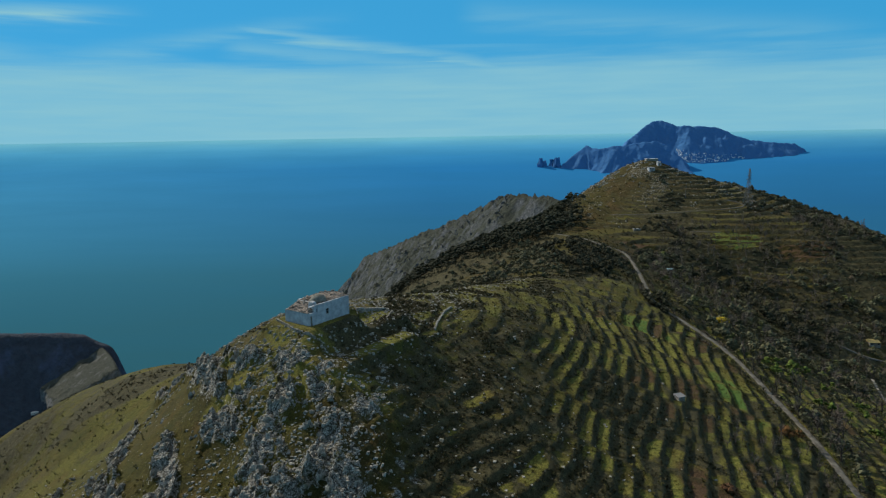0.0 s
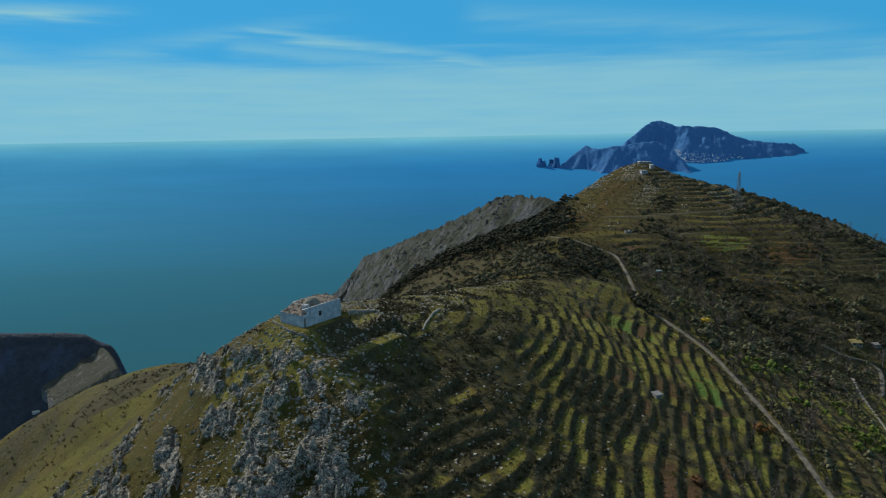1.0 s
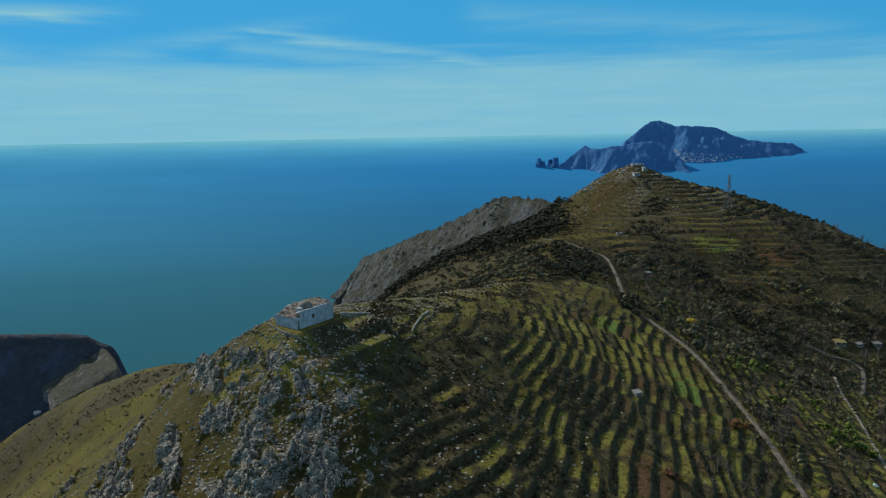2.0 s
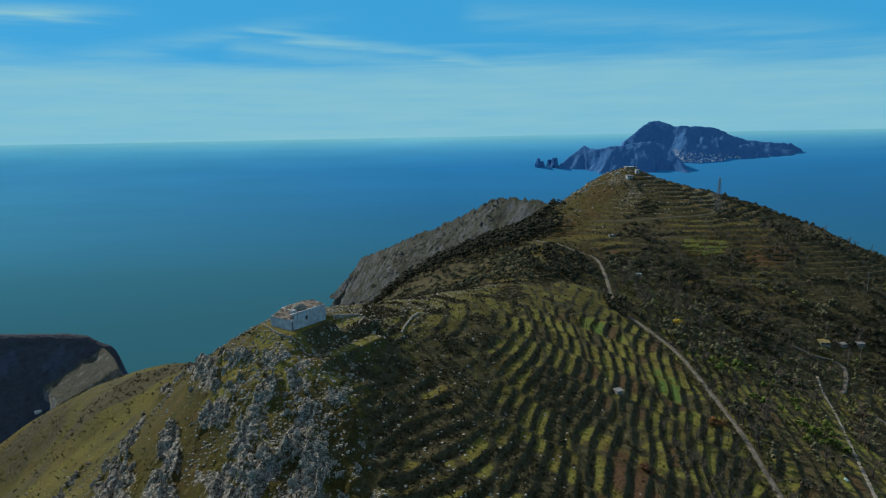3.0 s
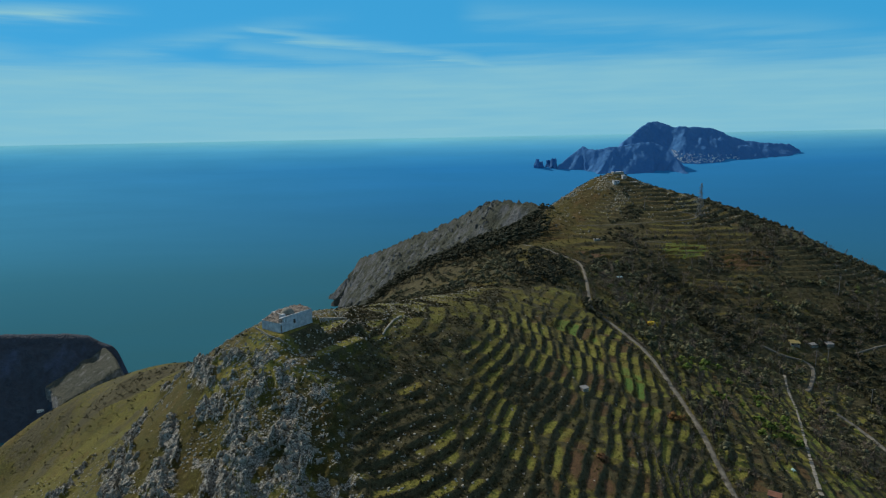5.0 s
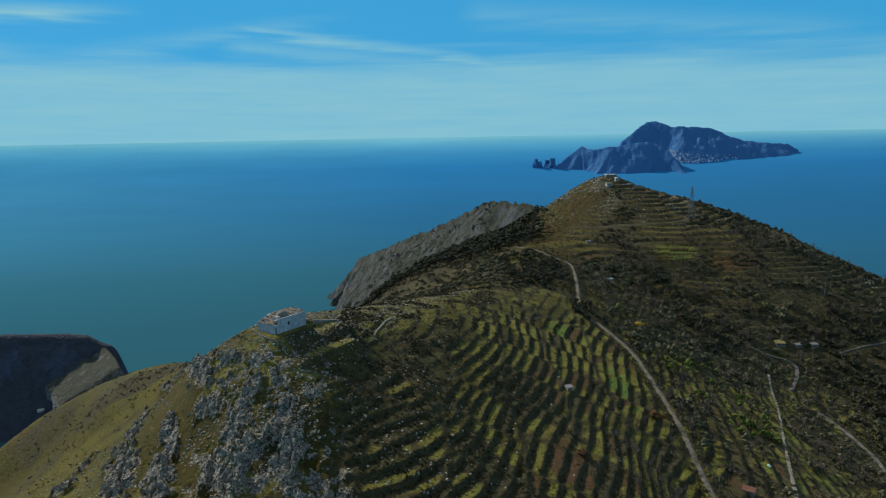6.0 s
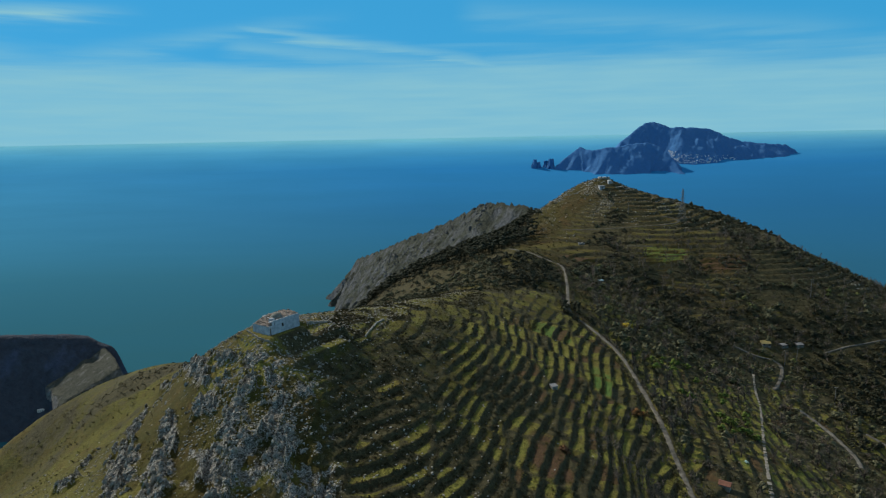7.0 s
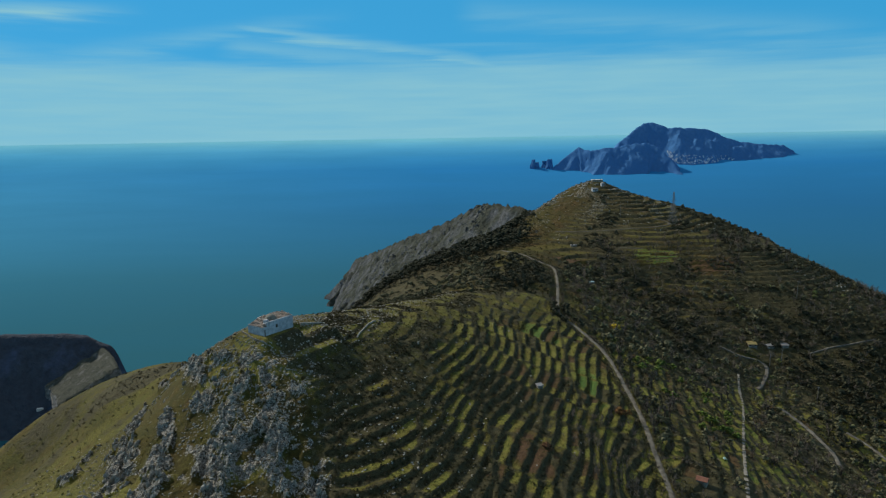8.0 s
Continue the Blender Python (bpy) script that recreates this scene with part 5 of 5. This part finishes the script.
scatter("hill_scrub", SHRUBS, p, RNG.uniform(0.6, 1.4, len(p)), M_SCRUB, "dark scrub scattered over the far hill", "scrub")
p = spread(34000, -190, 14, 66, 225, lambda x, y, h, c: np.clip(0.7 * c[3] - 0.3 + 0.12 * smooth(-22, 2, x), 0.012 + 0.09 * smooth(-0.02, 0.14, fbm(x, y + 5, 17, 3)), 0.6))
scatter("cliff_scrub", SHRUBS, p, RNG.uniform(0.3, 0.95, len(p)), M_SCRUB, "low dark bushes between grass and rock", "scrub")
p = spread(30000, -165, 100, 66, 235, lambda x, y, h, c: np.clip(0.55 - 0.5 * c[3], 0, 1) * np.where(x < -20, 0.06 + 0.34 * smooth(-0.1, 0.16, fbm(x, y, 13, 3)), 1))
scatter("grass_tussocks", TUFTS, p, RNG.uniform(0.5, 1.3, len(p)), M_TURF, "rough yellow-green grass tussocks", "grass")

p = spread(56000, 70, 110, 96, 352, lambda x, y, h, c: 0.5 * (along(ROAD, x, y)[0] < 3.2))
scatter("verge_scrub", SHRUBS, p, RNG.uniform(0.3, 1.0, len(p)), M_BUSH, "ragged scrub and grass on the verges of the lane", "scrub")

# woods of the valley, by the lane and over the seaward flank
OLIVES = [leafy_crown(3.4, 2.0, 76, 3), leafy_crown(2.9, 1.8, 70, 2), leafy_crown(4.4, 2.3, 84, 4)]
STEMS = [cone_limb((0, 0, -0.3), (0.1, 0.05, h * 0.7), 0.16, 0.08, 3) for h in (4.2, 3.6, 5.0)]
TRUNKS = [trunk_of(4.2, 2.0), trunk_of(3.6, 1.7), trunk_of(5.0, 2.2)]
BARE = [twiggy_crown(5.0, 2.0), twiggy_crown(4.2, 1.8), twiggy_crown(6.0, 2.2)]
PINES = [umbrella_pine(6.5, 2.4), umbrella_pine(5.5, 2.0), umbrella_pine(7.5, 2.7)]


def hollow(x, y):
    """The wooded hollow at the end of the valley, its deep shade put in as darker, denser trees."""
    return smooth(200, 216, x + 8 * fbm(x, y, 14, 2)) * (1 - smooth(286, 306, y)) * smooth(205, 225, y)


def wood_chance(x, y, h, c):
    open_ground = smooth(0.02, -0.1, fbm(x, y, 20, 3))
    return smooth(94, 100, x - 0.06 * np.maximum(y - 240, 0)) * (1 - smooth(300, 345, y + 0.1 * (x - 200))) * (0.66 - 0.5 * open_ground * (1 - hollow(x, y)) + 0.3 * hollow(x, y)) * (1 - 0.95 * glades(x, y))


def thicket_chance(x, y, h, c):
    return 0.85 * smooth(236, 256, y - 0.12 * x) * (1 - smooth(352, 384, y + 0.25 * x)) * (1 - smooth(78, 96, x)) * smooth(-50, -10, x) * smooth(4, 9, along(ROAD, x, y)[0])


p = spread(9000, 96, 345, 90, 400, wood_chance)
near = (p[:, 0] < 175) & (p[:, 1] < 205) & (p[:, 1] > 100)
single, rest = p[near][:260], np.concatenate([p[near][260:], p[~near]])
draw = RNG.rand(len(rest))
lush_part = (np.hypot((rest[:, 0] - 128) / 19, (rest[:, 1] - 192) / 30) + 0.8 * fbm(rest[:, 0], rest[:, 1], 20, 2) < 1) & (draw < 0.75)
# trees of the hollow take dark leaves, which carry its shade
dark_part = ~lush_part & ((hollow(rest[:, 0], rest[:, 1]) > 0.5) | (fbm(rest[:, 0], rest[:, 1], 38, 2) > 0.16)) & (draw < 0.85)
bare_part = ~lush_part & ~dark_part & (draw > 0.76 - 0.3 * smooth(215, 255, rest[:, 1]))
plain_part = ~lush_part & ~dark_part & ~bare_part
STEMMED = [np.concatenate([a, b]) for a, b in zip(OLIVES, STEMS)]
for name, chosen, shapes, mat, label in (
        ("valley_wood", plain_part, STEMMED, M_OLIVE, "dense grey-green wood of olive trees"),
        ("green_wood", lush_part, STEMMED, M_GREEN, "fresh green trees and bushes in the valley"),
        ("dark_wood", dark_part, STEMMED, M_HOLM, "evergreen holm oaks in the valley, darkened in the hollow for shade"),
        ("bare_wood", bare_part, [np.concatenate([a, b]) for a, b in zip(BARE, STEMS)], M_TWIG, "leafless grey-brown winter trees")):
    scatter(name, shapes, rest[chosen], RNG.uniform(0.45, 1.1, chosen.sum()), mat, label, "wood")
p = spread(16000, 94, 330, 95, 345, lambda x, y, h, c: 0.42 * (1 - smooth(300, 345, y)) * smooth(-0.22, 0.0, fbm(x + 33, y, 26, 3)))
scatter("valley_bushes", SHRUBS, p, RNG.uniform(0.8, 2.0, len(p)), M_BUSH, "mixed olive-green and grey-brown bushes under the trees", "bushes")
p = spread(2300, -40, 100, 236, 366, lambda x, y, h, c: thicket_chance(x, y, h, c) * (1 - 0.55 * smooth(62, 40, x)) * (0.35 + 0.65 * smooth(-0.14, 0.02, fbm(x, y + 21, 22, 3))))
bend = spread(420, 76, 100, 225, 246, lambda x, y, h, c: 0.4 * (along(ROAD, x, y)[0] < 4))
p = np.concatenate([p, bend])
# shade put into the leaves: trees of the saddle darker, the sunlit slope paler
shady = p[:, 0] > 52
for name, chosen, mat, label in (("thicket", shady, M_HOLM, "dark holm oak thicket in the saddle"), ("open_thicket", ~shady, M_OAK, "olive-green bushes and low trees on the seaward slope")):
    scatter(name, STEMMED, p[chosen], RNG.uniform(0.45, 1.0, chosen.sum()), mat, label, "wood")
p = spread(6400, -90, 135, 300, 520, lambda x, y, h, c: 0.95 * (1 - smooth(-6, 10, x - (86 + 0.16 * (y - 400) - 0.9 * np.maximum(392 - y, 0)))) * smooth(362, 388, y + 0.35 * x))
scatter("pine_wood", [np.concatenate([a, b]) for a, b in zip(PINES, STEMS)], p, RNG.uniform(0.7, 1.1, len(p)), M_PINE, "dark pine wood on the seaward flank", "wood")
p = spread(7600, 100, 330, 320, 478, lambda x, y, h, c: (0.7 * smooth(0.03, 0.14, fbm(x, y + 11, 22, 4)) * smooth(475, 440, y + 0.3 * (190 - x)) + 0.55 * smooth(212, 245, x) * smooth(-0.1, 0.1, fbm(x + 50, y, 14, 3)) + 0.5 * smooth(14, 6, np.hypot(x - 205, y - 408))) * (1 - smooth(1.3, 1.0, np.hypot((x - 172) / 16, (y - 360) / 10))))
dark = RNG.rand(len(p)) < 0.55
for name, chosen, mat, label in (("hill_wood", dark, M_HOLM, "dark evergreen bushes and small trees on the far hill"), ("pale_hill_wood", ~dark, M_OAK, "olive-green bushes and small trees on the far hill")):
    scatter(name, OLIVES, p[chosen], RNG.uniform(0.3, 0.85, chosen.sum()), mat, label, "wood", sink=1.3)

p = spread(1900, 120, 330, 270, 385, lambda x, y, h, c: 0.6 * smooth(-0.1, 0.1, fbm(x + 15, y, 30, 3)))
scatter("winter_trees", [np.concatenate([a, b]) for a, b in zip(BARE, STEMS)], p, RNG.uniform(0.5, 1.0, len(p)), M_TWIG, "leafless winter trees on the far terraces", "trees")


p = spread(900, 62, 96, 88, 150, lambda x, y, h, c: 0.34 * smooth(62, 84, x + 0.35 * (y - 100)) * smooth(150, 128, y + 0.8 * (x - 90)) * smooth(-0.08, 0.08, fbm(x, y + 4, 9, 2)))
scatter("lane_thicket", [np.concatenate([a, b]) for a, b in zip(BARE, STEMS)], p, RNG.uniform(0.35, 0.75, len(p)), M_TWIG, "leafless brown thicket between the terraces and the lane", "thicket")


def tree(kind, crown, trunk, leaf, label):
    t = new(kind)
    triangles("trunk", trunk, M_BARK, t)
    triangles("crown", crown, leaf, t)
    return tagged(t, label, "tree", group="trees beside the lane")


models = [tree("olive_tree", a, b, M_OLIVE, "grey-green rounded olive tree beside the lane") for a, b in zip(OLIVES, TRUNKS)]
models += [tree("bare_tree", a, b, M_TWIG, "leafless grey-brown winter tree beside the lane") for a, b in zip(BARE, TRUNKS)]
models += [tree("green_tree", a, b, M_GREEN, "fresh green leafy tree among the olives of the valley") for a, b in zip(OLIVES, TRUNKS)]
fresh = np.hypot((single[:, 0] - 128) / 17, (single[:, 1] - 182) / 26) < 1 + 0.6 * fbm(single[:, 0], single[:, 1], 20, 2)
single = np.concatenate([single[~fresh][:6], single[fresh], single[~fresh][6:]])
for k, q in enumerate(single):
    m = models[k if k < 9 else int(RNG.randint(6, 9) if k < 6 + fresh.sum() and RNG.rand() < 0.8 else RNG.randint(0, 6))]
    s = RNG.uniform(0.6, 1.15)
    at = Matrix.Translation(q) @ Matrix.Rotation(RNG.uniform(0, 6.28), 4, "Z") @ Matrix.Diagonal((s, s, s, 1))
    if k < 9:
        m.matrix_world = at
    else:
        copy_thing(m, at)


def lone_bush(name, x, y, height, radius, leaf, label):
    """A single rounded bush with a few stems."""
    t = tagged(new(name), label, "bush")
    t.location = (x, y, at_ground(x, y))
    triangles("stem", trunk_of(height, radius, 3), M_BARK, t)
    triangles("crown", leafy_crown(height, radius, 110, 6), leaf, t)


lone_bush("flowering_bush", 111.5, 241, 3.4, 2.5, leafy("yellow_blossom", (0.2, 0.15, 0.015), (0.45, 0.34, 0.03)), "bush in bright yellow blossom beside the lane")
lone_bush("russet_bush", 87.4, 149, 3.0, 2.4, leafy("russet_leaves", (0.1, 0.052, 0.02), (0.2, 0.105, 0.036)), "rust-orange leafy bush at a terrace end")
lone_bush("russet_bush", 55, 112, 1.6, 1.7, leafy("dry_bracken", (0.08, 0.042, 0.022), (0.16, 0.085, 0.042)), "low red-brown bracken bush on a terrace")

tarp = tagged(new("tarpaulin"), "crumpled pale turquoise tarpaulin among the bushes", "tarpaulin")
tarp.matrix_world = Matrix.Translation((120, 137.3, at_ground(120, 137.3))) @ Matrix.Diagonal((0.5, 0.55, 0.8, 1))
bm = bmesh.new()
bmesh.ops.create_grid(bm, x_segments=10, y_segments=8, size=1.0)
for v in bm.verts:
    v.co = Vector((v.co.x * 0.9, v.co.y * 1.3, 0.9 - 0.5 * v.co.x * v.co.x + 0.35 * noise.noise(v.co * 2.1)))
low = bmesh.ops.extrude_face_region(bm, geom=bm.faces[:])["geom"]
for v in low:
    if isinstance(v, bmesh.types.BMVert):
        v.co.z -= 0.04
for corner in ((-0.75, -1.1), (0.75, -1.1), (-0.75, 1.1), (0.75, 1.1)):
    bar_end = Vector((corner[0], corner[1], 0.62))
    bmesh.ops.create_cone(bm, cap_ends=True, segments=6, radius1=0.04, radius2=0.04, depth=1.1, matrix=Matrix.Translation((bar_end.x, bar_end.y, 0.1)))
part("sheet", bm, grained("turquoise_sheet", (0.3, 0.5, 0.5), (0.5, 0.68, 0.66), 2.0, 0.5), tarp, smooth_shade=True)


# ---- limestone ----
def as_triangles(bm):
    bmesh.ops.triangulate(bm, faces=bm.faces)
    v = np.array([vert.co[:] for f in bm.faces for vert in f.verts])
    bm.free()
    return v


def chip(seed):
    """An angular broken stone."""
    r = random.Random(seed)
    bm = bmesh.new()
    for v in bmesh.ops.create_cube(bm, size=1.5)["verts"]:
        v.co = Vector((v.co.x * r.uniform(0.5, 1.3), v.co.y * r.uniform(0.5, 1.3), v.co.z * r.uniform(0.4, 1.2)))
    return bm


def fin(seed):
    """A slab of bedded limestone standing on edge, leaning with the dip."""
    v, r = as_triangles(chip(seed)), random.Random(seed + 50)
    v = v * (1.15, 0.55, 1.35)
    v[:, 0] += v[:, 2] * r.uniform(0.1, 0.5)
    return v


STONES = [as_triangles(chip(s)) for s in range(8)]
FINS = [fin(s) for s in range(20, 28)]
p = spread(120000, -125, 24, 64, 150, lambda x, y, h, c: np.clip(0.34 * c[0] * smooth(-0.12, 0.1, fbm(x, y, 5, 3)), 0.02 + (0.1 + 0.2 * smooth(-44, -34, x)) * smooth(-95, -60, x) * (1 - smooth(-16, -4, x)) * smooth(-0.16, 0.08, fbm(x + 8, y, 7, 3)), 0.9) * (1 - 0.6 * smooth(-16, -4, x)) * (1 - 0.92 * smooth(1, 0, np.hypot((paddock(x, y)[0] - 10) / 16, (paddock(x, y)[1] + 8) / 10) - 0.5)))
scatter("scree", FINS, p, 0.08 + 0.36 * RNG.rand(len(p)) ** 2.4, M_STONE, "broken grey limestone slabs bedded in the steep slope", "scree", sink=0.35, swing=0.6)
p = spread(22000, -30, 70, 74, 250, lambda x, y, h, c: 0.008 + 0.08 * (1 - smooth(25, 45, x)) * (1 - smooth(118, 130, y)) + 0.5 * (1 - smooth(-5, 8, x - 0.35 * (y - 150))))
scatter("field_stones", STONES, p, RNG.uniform(0.12, 0.42, len(p)), M_STONE, "loose pale field stones along the crest", "stones", sink=0.25)
p = np.concatenate([spread(5000, 100, 300, 395, 495, lambda x, y, h, c: 0.2 + 0.6 * c[0]), spread(900, 255, 300, 325, 385, lambda x, y, h, c: 0.5 * smooth(-0.05, 0.1, fbm(x, y, 9, 2)))])
crags = spread(700, 118, 186, 466, 494, lambda x, y, h, c: 0.4 * smooth(0.0, 0.12, fbm(x, y, 7, 2)))
scatter("hilltop_crags", STONES, crags, RNG.uniform(0.5, 1.5, len(crags)), M_STONE, "weathered grey limestone knobs round the far hilltop", "crags", sink=0.3)
scatter("hill_stones", STONES, p, RNG.uniform(0.15, 0.7, len(p)), M_STONE, "grey stones strewn over the far hilltop", "stones", sink=0.25)

# crags: ribs of broken strata running down the slope below the chapel
def crag(seed):
    """A block of jointed rock: stepped faces along strata that lean with the dip."""
    r = random.Random(seed)
    bm = bmesh.new()
    bmesh.ops.create_icosphere(bm, subdivisions=3, radius=1)
    turn = Euler((r.uniform(-0.2, 0.2), r.uniform(0.2, 0.6), r.uniform(-0.4, 0.4))).to_matrix()
    for v in bm.verts:
        q = turn @ v.co
        block = noise.cell(Vector((q.x * 1.5 + seed, q.y * 2.1, q.z * 1.0))) + 0.5 * noise.cell(Vector((q.x * 3.3, q.y * 4.2 + seed, q.z * 1.9)))
        v.co = v.co * (0.6 + 0.46 * block) + 0.12 * noise.noise_vector(v.co * 4.0 + Vector((seed, 0, 0)))
        v.co.z *= 1.15
    return bm


rocks = [tagged(part("rock_outcrop", crag(n), M_STONE), "rough grey limestone outcrop on the grassy slope", "rock", group="limestone outcrops below the chapel") for n in range(40, 48)]
k = 0
for line in RIBS:
    for (ax, ay, wa), (bx, by, wb) in zip(line, line[1:]):
        for _ in range(round(math.hypot(bx - ax, by - ay) * 0.75 + 2)):
            t = RNG.rand()
            half = wa + t * (wb - wa)
            x, y = ax + t * (bx - ax) + RNG.normal(0, half * 0.5), ay + t * (by - ay) + RNG.normal(0, half * 0.5)
            u, v = paddock(x, y)
            if -2 < u < 13 and -2 < v < 9:
                continue
            size = half * RNG.uniform(0.12, 0.36)
            at = Matrix.Translation((x, y, at_ground(x, y) - 0.3 * size)) @ Euler((RNG.uniform(-0.25, 0.25), RNG.uniform(-0.1, 0.35), RNG.uniform(-0.5, 0.5))).to_matrix().to_4x4()
            ob = rocks[k] if k < 8 else rocks[k % 8].copy()
            if k >= 8:
                scene.collection.objects.link(ob)
            ob.matrix_world = at @ Matrix.Diagonal((size * RNG.uniform(0.7, 1.1), size * RNG.uniform(0.6, 1.0), size * RNG.uniform(1.0, 1.6), 1))
            k += 1

# crags and ribs over the headland
x, y = RNG.uniform(-330, 260, 26000), RNG.uniform(800, 1780, 26000)
z = lie(x, y)
keep = (z > 3) & (RNG.rand(26000) < 0.1 + 0.45 * smooth(0.62, 0.8, ridged(x, y, 42, 4)))
p = np.stack([x, y, z], 1)[keep]
scatter("headland_crags", FINS, p, 0.6 + 2.0 * RNG.rand(len(p)) ** 2.4, M_HEADLAND, "dark broken rock ribs over the headland", "crags", sink=0.4, swing=0.8)
